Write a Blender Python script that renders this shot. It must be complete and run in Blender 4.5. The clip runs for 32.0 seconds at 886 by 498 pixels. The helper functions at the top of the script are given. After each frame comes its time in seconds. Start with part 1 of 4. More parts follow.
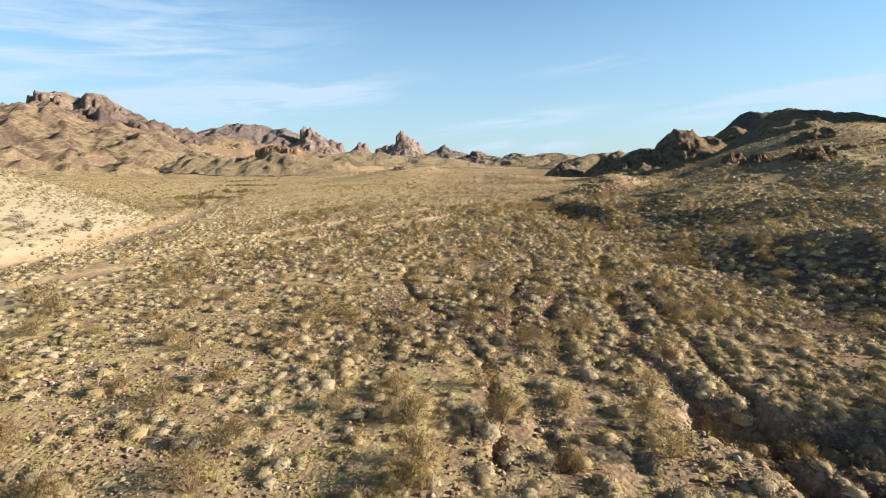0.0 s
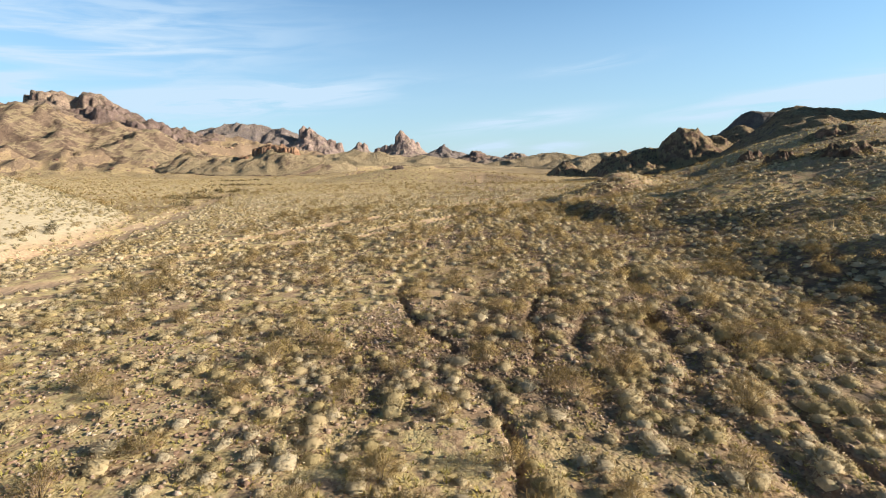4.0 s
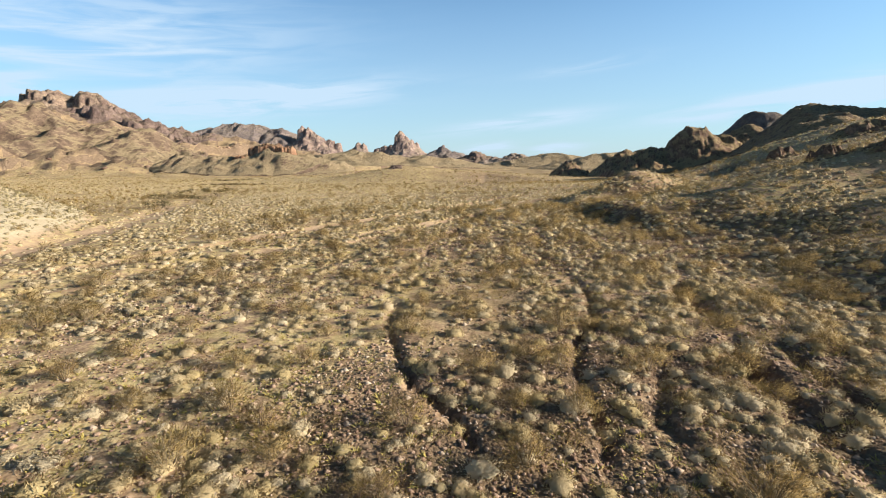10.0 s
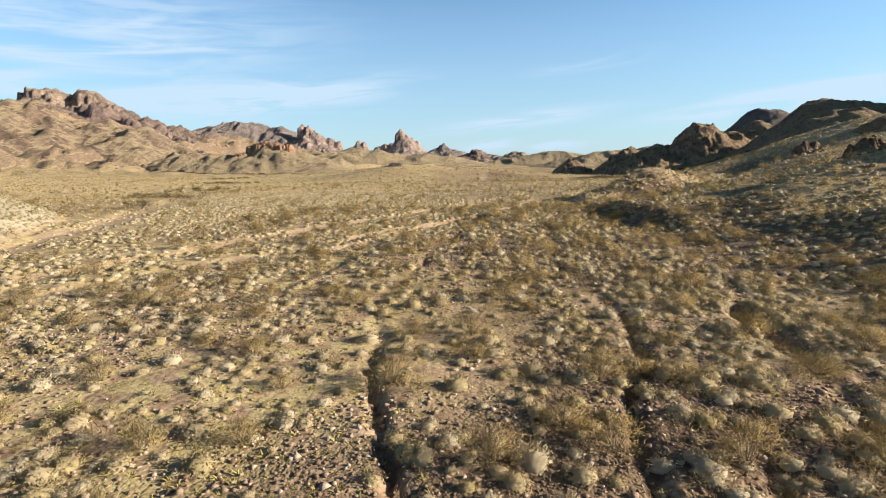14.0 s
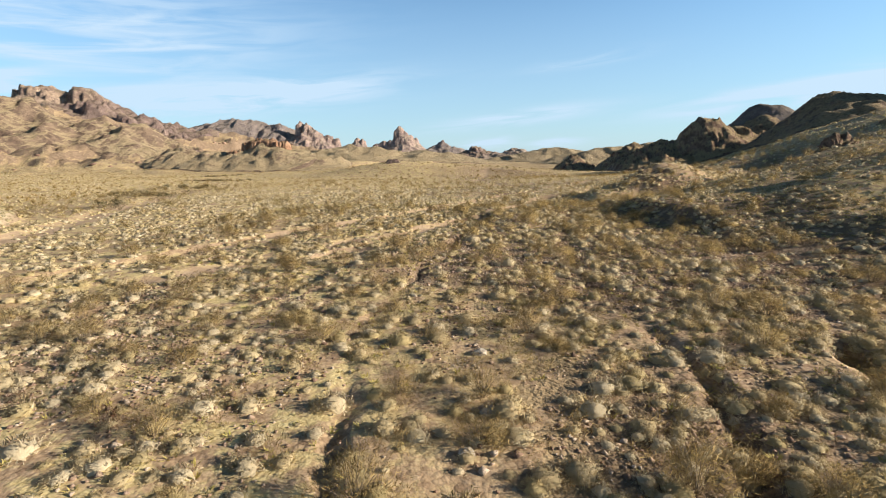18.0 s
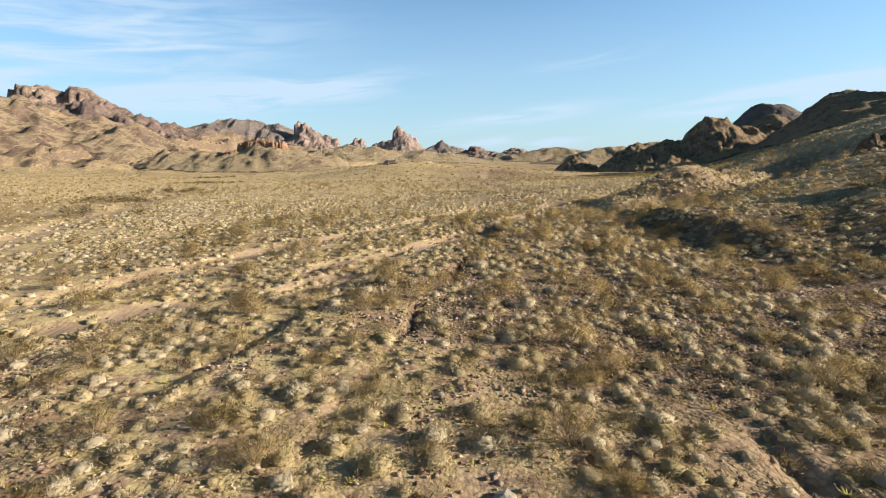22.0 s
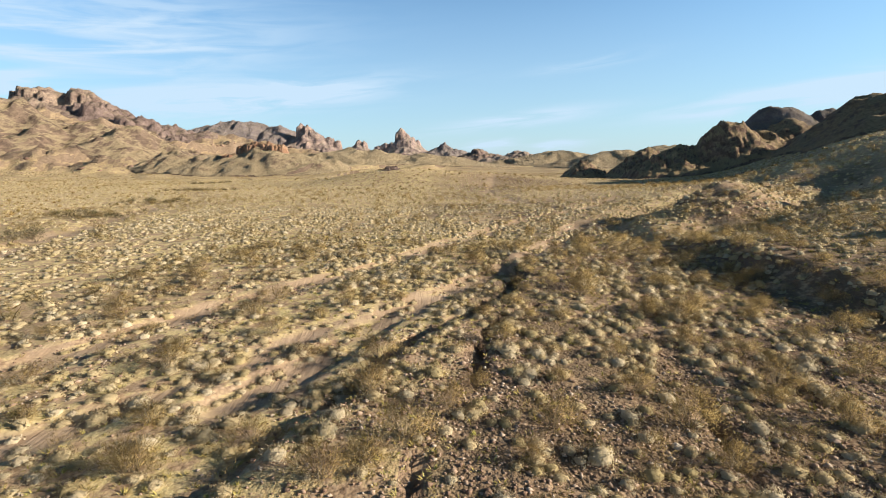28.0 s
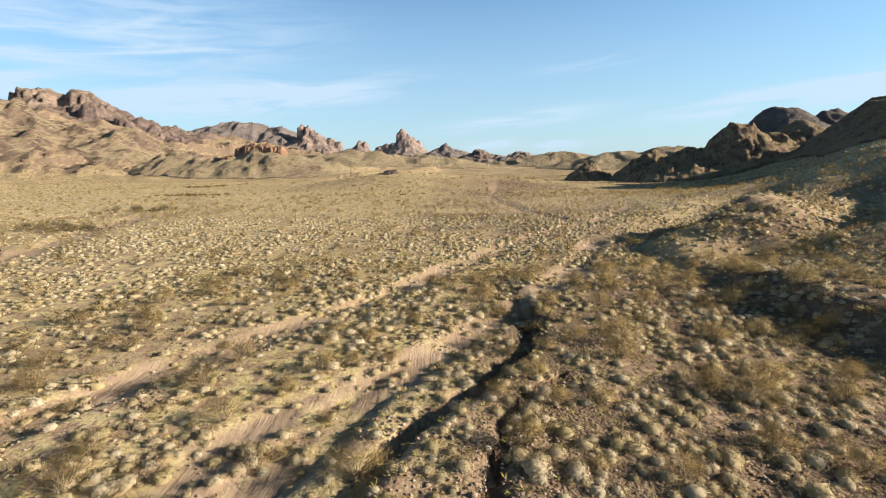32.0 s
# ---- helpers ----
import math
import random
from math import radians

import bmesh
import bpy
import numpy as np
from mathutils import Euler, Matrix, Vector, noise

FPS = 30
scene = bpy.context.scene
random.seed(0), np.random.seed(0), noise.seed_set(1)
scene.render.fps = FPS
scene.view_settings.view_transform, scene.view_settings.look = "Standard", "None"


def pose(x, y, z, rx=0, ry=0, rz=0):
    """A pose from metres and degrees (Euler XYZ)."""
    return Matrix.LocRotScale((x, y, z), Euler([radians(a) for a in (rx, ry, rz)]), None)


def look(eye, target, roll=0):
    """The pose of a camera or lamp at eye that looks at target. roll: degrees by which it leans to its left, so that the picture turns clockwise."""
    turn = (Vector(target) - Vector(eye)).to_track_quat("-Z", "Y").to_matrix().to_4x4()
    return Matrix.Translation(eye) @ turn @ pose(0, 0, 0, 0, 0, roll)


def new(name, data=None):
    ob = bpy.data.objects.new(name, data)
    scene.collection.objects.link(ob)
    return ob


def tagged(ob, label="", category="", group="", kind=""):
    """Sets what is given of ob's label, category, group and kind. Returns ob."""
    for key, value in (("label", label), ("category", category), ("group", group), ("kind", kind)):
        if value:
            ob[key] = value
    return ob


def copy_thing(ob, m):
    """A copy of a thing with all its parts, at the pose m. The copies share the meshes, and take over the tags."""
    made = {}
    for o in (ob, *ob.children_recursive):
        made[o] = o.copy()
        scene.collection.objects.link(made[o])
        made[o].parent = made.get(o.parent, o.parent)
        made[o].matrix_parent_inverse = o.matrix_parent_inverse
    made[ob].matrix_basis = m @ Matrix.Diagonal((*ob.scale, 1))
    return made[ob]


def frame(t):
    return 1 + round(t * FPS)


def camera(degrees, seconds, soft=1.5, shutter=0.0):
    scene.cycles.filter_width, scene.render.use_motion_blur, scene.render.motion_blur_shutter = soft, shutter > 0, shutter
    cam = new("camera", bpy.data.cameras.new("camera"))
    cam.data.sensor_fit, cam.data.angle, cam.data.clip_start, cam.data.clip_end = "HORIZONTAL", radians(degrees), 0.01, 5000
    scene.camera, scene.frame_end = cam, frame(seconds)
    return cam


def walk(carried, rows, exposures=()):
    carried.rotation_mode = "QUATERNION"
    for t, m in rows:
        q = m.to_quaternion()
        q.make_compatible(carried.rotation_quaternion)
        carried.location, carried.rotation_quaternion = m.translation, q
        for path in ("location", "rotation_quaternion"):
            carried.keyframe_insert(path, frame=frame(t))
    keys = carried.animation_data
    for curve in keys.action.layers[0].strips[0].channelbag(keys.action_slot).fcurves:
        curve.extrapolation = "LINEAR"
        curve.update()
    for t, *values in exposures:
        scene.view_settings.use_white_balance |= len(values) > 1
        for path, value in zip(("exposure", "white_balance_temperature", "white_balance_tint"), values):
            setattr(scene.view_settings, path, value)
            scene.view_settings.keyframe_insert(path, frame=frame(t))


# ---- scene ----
cam = camera(86.2, 32.0, soft=0.95)
METRES, EYE, TILT, LEAN, TURN = 47.34, 8.0, 0.0, 0.0, 0.0
ROWS = [
    (0.0, 0.0, 0.0, 0.0, -0.17, -10.21, 0.95),
    (0.5, -0.0007, 0.0143, -0.0013, -0.16, -10.2, 0.96),
    (1.0, -0.0013, 0.0287, -0.0025, -0.15, -10.19, 0.93),
    (1.5, -0.0016, 0.0431, -0.0036, -0.13, -10.2, 0.94),
    (2.0, -0.0017, 0.0577, -0.0047, -0.15, -10.21, 0.94),
    (2.5, -0.0023, 0.072, -0.0057, -0.2, -10.22, 0.96),
    (4.5, -0.0042, 0.1281, -0.0092, -0.26, -10.2, 0.93),
    (5.0, -0.0042, 0.1419, -0.0099, -0.31, -10.19, 0.95),
    (5.5, -0.0043, 0.1559, -0.0107, -0.42, -10.19, 0.95),
    (6.0, -0.0048, 0.1699, -0.012, -0.49, -10.19, 0.93),
    (6.5, -0.0055, 0.1837, -0.0137, -0.48, -10.19, 0.93),
    (7.0, -0.0064, 0.1973, -0.0156, -0.45, -10.19, 0.92),
    (7.5, -0.0071, 0.2109, -0.0174, -0.47, -10.16, 0.91),
    (8.0, -0.0078, 0.2247, -0.0185, -0.51, -10.15, 0.87),
    (8.5, -0.0083, 0.2384, -0.0196, -0.47, -10.15, 0.84),
    (9.0, -0.009, 0.2523, -0.0209, -0.39, -10.14, 0.83),
    (9.5, -0.0098, 0.2664, -0.0221, -0.34, -10.13, 0.83),
    (10.0, -0.0101, 0.2804, -0.0228, -0.33, -10.12, 0.83),
    (10.5, -0.0101, 0.2945, -0.0237, -0.34, -10.11, 0.81),
    (11.0, -0.0098, 0.3089, -0.0243, -0.35, -10.11, 0.8),
    (11.5, -0.0097, 0.3234, -0.0248, -0.35, -10.12, 0.81),
    (12.0, -0.0096, 0.3381, -0.0257, -0.32, -10.14, 0.82),
    (12.5, -0.009, 0.353, -0.0262, -0.31, -10.19, 0.83),
    (13.0, -0.0086, 0.3679, -0.027, -0.33, -10.22, 0.86),
    (13.5, -0.0082, 0.383, -0.0278, -0.31, -10.27, 0.88),
    (14.0, -0.0081, 0.3981, -0.029, -0.26, -10.31, 0.91),
    (14.5, -0.0076, 0.4132, -0.0297, -0.25, -10.35, 0.93),
    (16.5, -0.0053, 0.4753, -0.0317, -0.44, -10.57, 1.07),
    (17.0, -0.0056, 0.492, -0.0337, -0.47, -10.6, 1.08),
    (17.5, -0.006, 0.509, -0.0353, -0.43, -10.62, 1.05),
    (18.0, -0.0062, 0.5261, -0.0367, -0.38, -10.65, 1.05),
    (18.5, -0.0065, 0.5433, -0.0377, -0.33, -10.66, 1.05),
    (19.0, -0.0067, 0.5607, -0.0369, -0.36, -10.67, 1.03),
    (19.5, -0.0066, 0.5779, -0.0354, -0.42, -10.68, 1.02),
    (20.0, -0.0059, 0.5952, -0.0335, -0.42, -10.66, 1.02),
    (20.5, -0.0055, 0.6126, -0.0317, -0.43, -10.67, 1.03),
    (21.0, -0.0051, 0.63, -0.0297, -0.46, -10.68, 1.06),
    (21.5, -0.0053, 0.6473, -0.0277, -0.46, -10.69, 1.08),
    (22.0, -0.006, 0.6647, -0.0259, -0.47, -10.68, 1.09),
    (22.5, -0.0067, 0.6819, -0.0238, -0.43, -10.67, 1.08),
    (23.0, -0.0077, 0.6991, -0.0219, -0.43, -10.66, 1.08),
    (23.5, -0.0085, 0.7163, -0.0197, -0.46, -10.65, 1.05),
    (24.0, -0.0091, 0.7323, -0.0177, -0.49, -10.64, 1.01),
    (24.5, -0.01, 0.7494, -0.0158, -0.49, -10.63, 1.0),
    (25.0, -0.011, 0.7665, -0.0135, -0.48, -10.61, 0.99),
    (25.5, -0.0119, 0.7833, -0.011, -0.45, -10.57, 0.96),
    (27.5, -0.0125, 0.8485, 0.0019, -0.19, -10.45, 0.96),
    (28.0, -0.0123, 0.8646, 0.0053, -0.17, -10.43, 0.97),
    (28.5, -0.0122, 0.8806, 0.0085, -0.12, -10.41, 0.98),
    (29.0, -0.0121, 0.8962, 0.0117, -0.07, -10.39, 0.99),
    (29.5, -0.0118, 0.912, 0.0152, -0.04, -10.37, 1.0),
    (30.0, -0.0117, 0.9279, 0.0184, -0.03, -10.35, 1.02),
    (30.5, -0.0117, 0.9437, 0.0216, -0.02, -10.36, 1.02),
    (31.0, -0.0117, 0.9597, 0.0248, -0.03, -10.37, 1.03),
    (31.5, -0.0117, 0.9759, 0.0281, -0.05, -10.38, 1.04),
    (32.0, -0.0118, 0.9922, 0.0312, -0.03, -10.39, 1.03),
]
walk(cam, [(t, pose(0, 0, EYE, TILT, LEAN, TURN) @ pose(METRES * x, METRES * y, METRES * z, 90 + pitch, roll, yaw)) for t, x, y, z, yaw, pitch, roll in ROWS])

# ---- light ----
SUN_EL, SUN_AZ = 18.5, -6.0          # degrees; azimuth from +x towards +y
sun_vec = Vector((math.cos(radians(SUN_EL)) * math.cos(radians(SUN_AZ)), math.cos(radians(SUN_EL)) * math.sin(radians(SUN_AZ)), math.sin(radians(SUN_EL))))
sun = new("sun", bpy.data.lights.new("sun", "SUN"))
sun.data.energy, sun.data.angle, sun.data.color = 5.0, radians(0.5), (1.0, 0.885, 0.725)
sun.matrix_world = look(Vector((60, 0, 80)), Vector((60, 0, 80)) - sun_vec)
scene.view_settings.exposure = 0.98


def math_node(nt, op, a, b=None, c=None):
    n = nt.nodes.new("ShaderNodeMath")
    n.operation = op
    for k, v in enumerate((a, b, c)):
        if v is None:
            continue
        if hasattr(v, "links"):
            nt.links.new(v, n.inputs[k])
        else:
            n.inputs[k].default_value = v
    return n.outputs[0]


def mix_color(nt, fac, a, b, blend="MIX"):
    n = nt.nodes.new("ShaderNodeMix")
    n.data_type, n.blend_type = "RGBA", blend
    for k, v in ((0, fac), (6, a), (7, b)):
        if hasattr(v, "links"):
            nt.links.new(v, n.inputs[k])
        else:
            n.inputs[k].default_value = v if k == 0 else (*v, 1)
    return n.outputs[2]


def smooth_node(nt, value, lo, hi, a=0.0, b=1.0):
    n = nt.nodes.new("ShaderNodeMapRange")
    n.interpolation_type = "SMOOTHSTEP"
    nt.links.new(value, n.inputs[0])
    for k, v in ((1, lo), (2, hi), (3, a), (4, b)):
        n.inputs[k].default_value = v
    return n.outputs[0]


def make_world():
    w = bpy.data.worlds.new("desert_sky")
    scene.world = w
    w.use_nodes = True
    nt = w.node_tree
    nt.nodes.clear()
    sky = nt.nodes.new("ShaderNodeTexSky")
    sky.sky_type, sky.sun_disc = "NISHITA", False
    sky.sun_elevation, sky.sun_rotation = radians(SUN_EL), radians(90 - SUN_AZ)
    sky.altitude, sky.air_density, sky.dust_density, sky.ozone_density = 0, 1.25, 0.2, 4.0
    co = nt.nodes.new("ShaderNodeTexCoord").outputs["Generated"]
    sep = nt.nodes.new("ShaderNodeSeparateXYZ")
    nt.links.new(co, sep.inputs[0])
    x, y, z = sep.outputs
    az = math_node(nt, "ARCTAN2", x, y)
    el = math_node(nt, "ARCSINE", z)
    comb = nt.nodes.new("ShaderNodeCombineXYZ")
    nt.links.new(math_node(nt, "MULTIPLY", az, 3.0), comb.inputs[0])
    nt.links.new(math_node(nt, "MULTIPLY_ADD", el, 22.0, math_node(nt, "MULTIPLY", az, -1.6)), comb.inputs[1])
    streak = nt.nodes.new("ShaderNodeTexNoise")
    streak.inputs["Scale"].default_value, streak.inputs["Detail"].default_value = 1.7, 6
    streak.inputs["Roughness"].default_value, streak.inputs["Distortion"].default_value = 0.55, 0.6
    nt.links.new(comb.outputs[0], streak.inputs["Vector"])
    total = None
    # cirrus banks: azimuth, elevation, half widths, density
    for a0, e0, wa, we, k in CLOUDS:
        da = math_node(nt, "DIVIDE", math_node(nt, "SUBTRACT", az, radians(a0)), radians(wa))
        tilt = math_node(nt, "MULTIPLY", math_node(nt, "SUBTRACT", az, radians(a0)), 0.10)
        de = math_node(nt, "DIVIDE", math_node(nt, "SUBTRACT", math_node(nt, "SUBTRACT", el, radians(e0)), tilt), radians(we))
        r2 = math_node(nt, "ADD", math_node(nt, "MULTIPLY", da, da), math_node(nt, "MULTIPLY", de, de))
        g = math_node(nt, "MULTIPLY", math_node(nt, "POWER", 2.718, math_node(nt, "MULTIPLY", r2, -1.0)), k)
        total = g if total is None else math_node(nt, "ADD", total, g)
    wisp = smooth_node(nt, streak.outputs[0], 0.32, 0.68)
    veil = smooth_node(nt, el, radians(30), radians(-4), 0.0, 0.66)
    amount = math_node(nt, "MINIMUM", math_node(nt, "ADD", math_node(nt, "MULTIPLY", total, wisp), veil), 0.92)
    # the sky dims towards the zenith, out of view, to weaken the fill light
    deep = smooth_node(nt, el, radians(14), radians(46), 1.0, 0.15)
    tone = nt.nodes.new("ShaderNodeCombineColor")
    for k, (v, p) in enumerate(((0.65, 0.75), (1.05, 1.0), (1.27, 1.12))):
        nt.links.new(math_node(nt, "MULTIPLY", math_node(nt, "POWER", deep, p), v), tone.inputs[k])
    blue = mix_color(nt, 1.0, sky.outputs[0], tone.outputs[0], "MULTIPLY")
    col = mix_color(nt, amount, blue, CLOUD_WHITE)
    bg = nt.nodes.new("ShaderNodeBackground")
    bg.inputs[1].default_value = 0.074
    nt.links.new(col, bg.inputs[0])
    out = nt.nodes.new("ShaderNodeOutputWorld")
    nt.links.new(bg.outputs[0], out.inputs[0])


CLOUD_WHITE = (4.36, 5.6, 6.85)
CLOUDS = [(-36, 11.8, 17, 3.6, 0.85), (-22, 7.0, 14, 1.5, 1.25), (41, 6.1, 12, 1.0, 1.7), (17, 10.4, 5, 0.6, 0.5),
          (9, 4.6, 8, 0.8, 0.7), (6, 1.9, 2.6, 0.5, 1.0), (-43, 7.2, 4, 0.9, 1.3), (13, 1.6, 3.0, 0.5, 0.8), (0, 28, 40, 5, 0.15)]
make_world()


# ---- materials ----
def material(name, rough=0.9, spec=0.2):
    m = bpy.data.materials.new(name)
    m.use_nodes = True
    nt = m.node_tree
    b = nt.nodes["Principled BSDF"]
    b.inputs["Roughness"].default_value = rough
    b.inputs["Specular IOR Level"].default_value = spec
    return m, nt, b


def position(nt):
    return nt.nodes.new("ShaderNodeNewGeometry").outputs["Position"]


def object_coord(nt):
    return nt.nodes.new("ShaderNodeTexCoord").outputs["Object"]


def noise_node(nt, co, scale, detail=4, rough=0.55, dist=0.0):
    n = nt.nodes.new("ShaderNodeTexNoise")
    nt.links.new(co, n.inputs["Vector"])
    for k, v in (("Scale", scale), ("Detail", detail), ("Roughness", rough), ("Distortion", dist)):
        n.inputs[k].default_value = v
    return n.outputs[0]


def voronoi_node(nt, co, scale, feature="F1", rand=1.0):
    n = nt.nodes.new("ShaderNodeTexVoronoi")
    n.feature = feature
    nt.links.new(co, n.inputs["Vector"])
    n.inputs["Scale"].default_value = scale
    n.inputs["Randomness"].default_value = rand
    return n.outputs


def bump(nt, bsdf, height, strength, distance, normal=None):
    n = nt.nodes.new("ShaderNodeBump")
    n.inputs["Strength"].default_value, n.inputs["Distance"].default_value = strength, distance
    nt.links.new(height, n.inputs["Height"])
    if normal is not None:
        nt.links.new(normal, n.inputs["Normal"])
    nt.links.new(n.outputs[0], bsdf.inputs["Normal"])
    return n.outputs[0]


def attr(nt, name, what="Color"):
    n = nt.nodes.new("ShaderNodeAttribute")
    n.attribute_name = name
    return n.outputs[what]


def ground_material():
    m, nt, b = material("desert_soil", 0.95, 0.1)
    co = position(nt)
    cover = nt.nodes.new("ShaderNodeSeparateColor")
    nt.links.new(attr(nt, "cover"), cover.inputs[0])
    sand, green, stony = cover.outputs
    big, mid, fine = noise_node(nt, co, 0.05, 5), noise_node(nt, co, 0.45, 5, 0.6), noise_node(nt, co, 7.0, 4, 0.65)
    soil = mix_color(nt, smooth_node(nt, mid, 0.3, 0.7), (0.44, 0.31, 0.195), (0.59, 0.43, 0.28))
    grit, pebble = voronoi_node(nt, co, 6.0), voronoi_node(nt, co, 13.0)
    shade = nt.nodes.new("ShaderNodeSeparateColor")
    nt.links.new(grit[1], shade.inputs[0])
    gap = smooth_node(nt, grit[0], 0.30, 0.62)
    soil = mix_color(nt, math_node(nt, "MULTIPLY", smooth_node(nt, shade.outputs[0], 0.45, 0.9), 0.65), soil, (0.20, 0.125, 0.085))
    soil = mix_color(nt, math_node(nt, "MULTIPLY", smooth_node(nt, shade.outputs[1], 0.70, 0.95), 0.6), soil, (0.52, 0.385, 0.27))
    # shade between the pebbles, put into the colour where the bump sinks
    soil = mix_color(nt, math_node(nt, "MULTIPLY", gap, 0.4), soil, (0.19, 0.125, 0.08))
    soil = mix_color(nt, math_node(nt, "MULTIPLY", smooth_node(nt, fine, 0.56, 0.72), 0.5), soil, (0.54, 0.42, 0.30))
    lie = nt.nodes.new("ShaderNodeSeparateXYZ")
    nt.links.new(nt.nodes.new("ShaderNodeNewGeometry").outputs["True Normal"], lie.inputs[0])
    green = math_node(nt, "MULTIPLY", green, smooth_node(nt, lie.outputs[2], 0.84, 0.95))
    film = math_node(nt, "MULTIPLY", green, smooth_node(nt, noise_node(nt, co, 0.9, 5, 0.7), 0.42, 0.58))
    soil = mix_color(nt, math_node(nt, "MULTIPLY", film, 0.85), soil, mix_color(nt, smooth_node(nt, fine, 0.38, 0.62), (0.52, 0.41, 0.185), (0.74, 0.62, 0.315)))
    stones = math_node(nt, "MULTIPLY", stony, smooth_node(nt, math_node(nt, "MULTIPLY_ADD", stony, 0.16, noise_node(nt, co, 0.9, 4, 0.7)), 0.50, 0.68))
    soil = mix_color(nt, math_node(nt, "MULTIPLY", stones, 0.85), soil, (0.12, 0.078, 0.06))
    sandy = mix_color(nt, smooth_node(nt, mid, 0.35, 0.65), (0.385, 0.278, 0.19), (0.47, 0.345, 0.24))
    # rills that the last flood left along the beds
    flow = nt.nodes.new("ShaderNodeMapping")
    flow.inputs["Rotation"].default_value = (0, 0, radians(32))
    flow.inputs["Scale"].default_value = (3.2, 0.35, 1.0)
    nt.links.new(co, flow.inputs[0])
    rill = noise_node(nt, flow.outputs[0], 1.0, 5, 0.62, 0.5)
    sandy = mix_color(nt, math_node(nt, "MULTIPLY", smooth_node(nt, rill, 0.50, 0.66), 0.55), sandy, (0.25, 0.165, 0.105))
    sandy = mix_color(nt, math_node(nt, "MULTIPLY", smooth_node(nt, fine, 0.54, 0.68), 0.5), sandy, (0.27, 0.18, 0.12))
    chalk = mix_color(nt, smooth_node(nt, fine, 0.35, 0.65), (0.43, 0.365, 0.25), (0.53, 0.46, 0.335))
    sandy = mix_color(nt, math_node(nt, "SUBTRACT", 1.0, attr(nt, "cover", "Alpha")), sandy, chalk)
    soil = mix_color(nt, sand, soil, sandy)
    # scrub cover too far off to be told apart, as a fine mottling
    far = attr(nt, "far", "Fac")
    tuft = voronoi_node(nt, co, 0.55)
    patch = smooth_node(nt, noise_node(nt, co, 0.16, 5, 0.65), 0.40, 0.62)
    bands = smooth_node(nt, noise_node(nt, co, 0.045, 5, 0.6), 0.42, 0.62)
    soil = mix_color(nt, math_node(nt, "MULTIPLY", math_node(nt, "MULTIPLY", far, bands), 0.4), soil, (0.36, 0.265, 0.135))
    scrub = mix_color(nt, smooth_node(nt, noise_node(nt, co, 0.8, 3), 0.40, 0.6), (0.24, 0.17, 0.085), (0.62, 0.49, 0.285))
    spots = math_node(nt, "MULTIPLY", math_node(nt, "MULTIPLY", far, smooth_node(nt, tuft[0], 0.62, 0.30)), math_node(nt, "MULTIPLY_ADD", patch, 0.5, 0.4))
    soil = mix_color(nt, spots, soil, scrub)
    soil = mix_color(nt, math_node(nt, "MULTIPLY", smooth_node(nt, big, 0.40, 0.66), 0.22), soil, (0.32, 0.235, 0.125))
    geo = nt.nodes.new("ShaderNodeNewGeometry")
    up = nt.nodes.new("ShaderNodeSeparateXYZ")
    nt.links.new(geo.outputs["True Normal"], up.inputs[0])
    craggy = math_node(nt, "ADD", up.outputs[2], math_node(nt, "MULTIPLY_ADD", noise_node(nt, co, 0.06, 6, 0.7), 0.36, -0.18))
    crag = mix_color(nt, smooth_node(nt, noise_node(nt, co, 0.3, 5, 0.7), 0.35, 0.65), (0.15, 0.105, 0.078), (0.27, 0.195, 0.14))
    soil = mix_color(nt, math_node(nt, "MULTIPLY", math_node(nt, "MULTIPLY", far, 0.8), smooth_node(nt, craggy, 0.93, 0.80)), soil, crag)
    nt.links.new(soil, b.inputs["Base Color"])
    h = math_node(nt, "ADD", math_node(nt, "MULTIPLY", fine, 0.5), math_node(nt, "MULTIPLY_ADD", grit[0], -0.8, math_node(nt, "MULTIPLY", pebble[0], -0.4)))
    h = math_node(nt, "MULTIPLY", h, math_node(nt, "MULTIPLY_ADD", sand, -0.8, 1.0))
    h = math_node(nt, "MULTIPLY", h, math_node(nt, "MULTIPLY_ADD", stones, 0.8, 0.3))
    h = math_node(nt, "ADD", h, math_node(nt, "MULTIPLY", math_node(nt, "MULTIPLY", sand, rill), -1.3))
    n1 = bump(nt, b, h, 1.0, 0.07)
    bump(nt, b, math_node(nt, "MULTIPLY", spots, 1.0), 0.8, 0.5, n1)
    return m


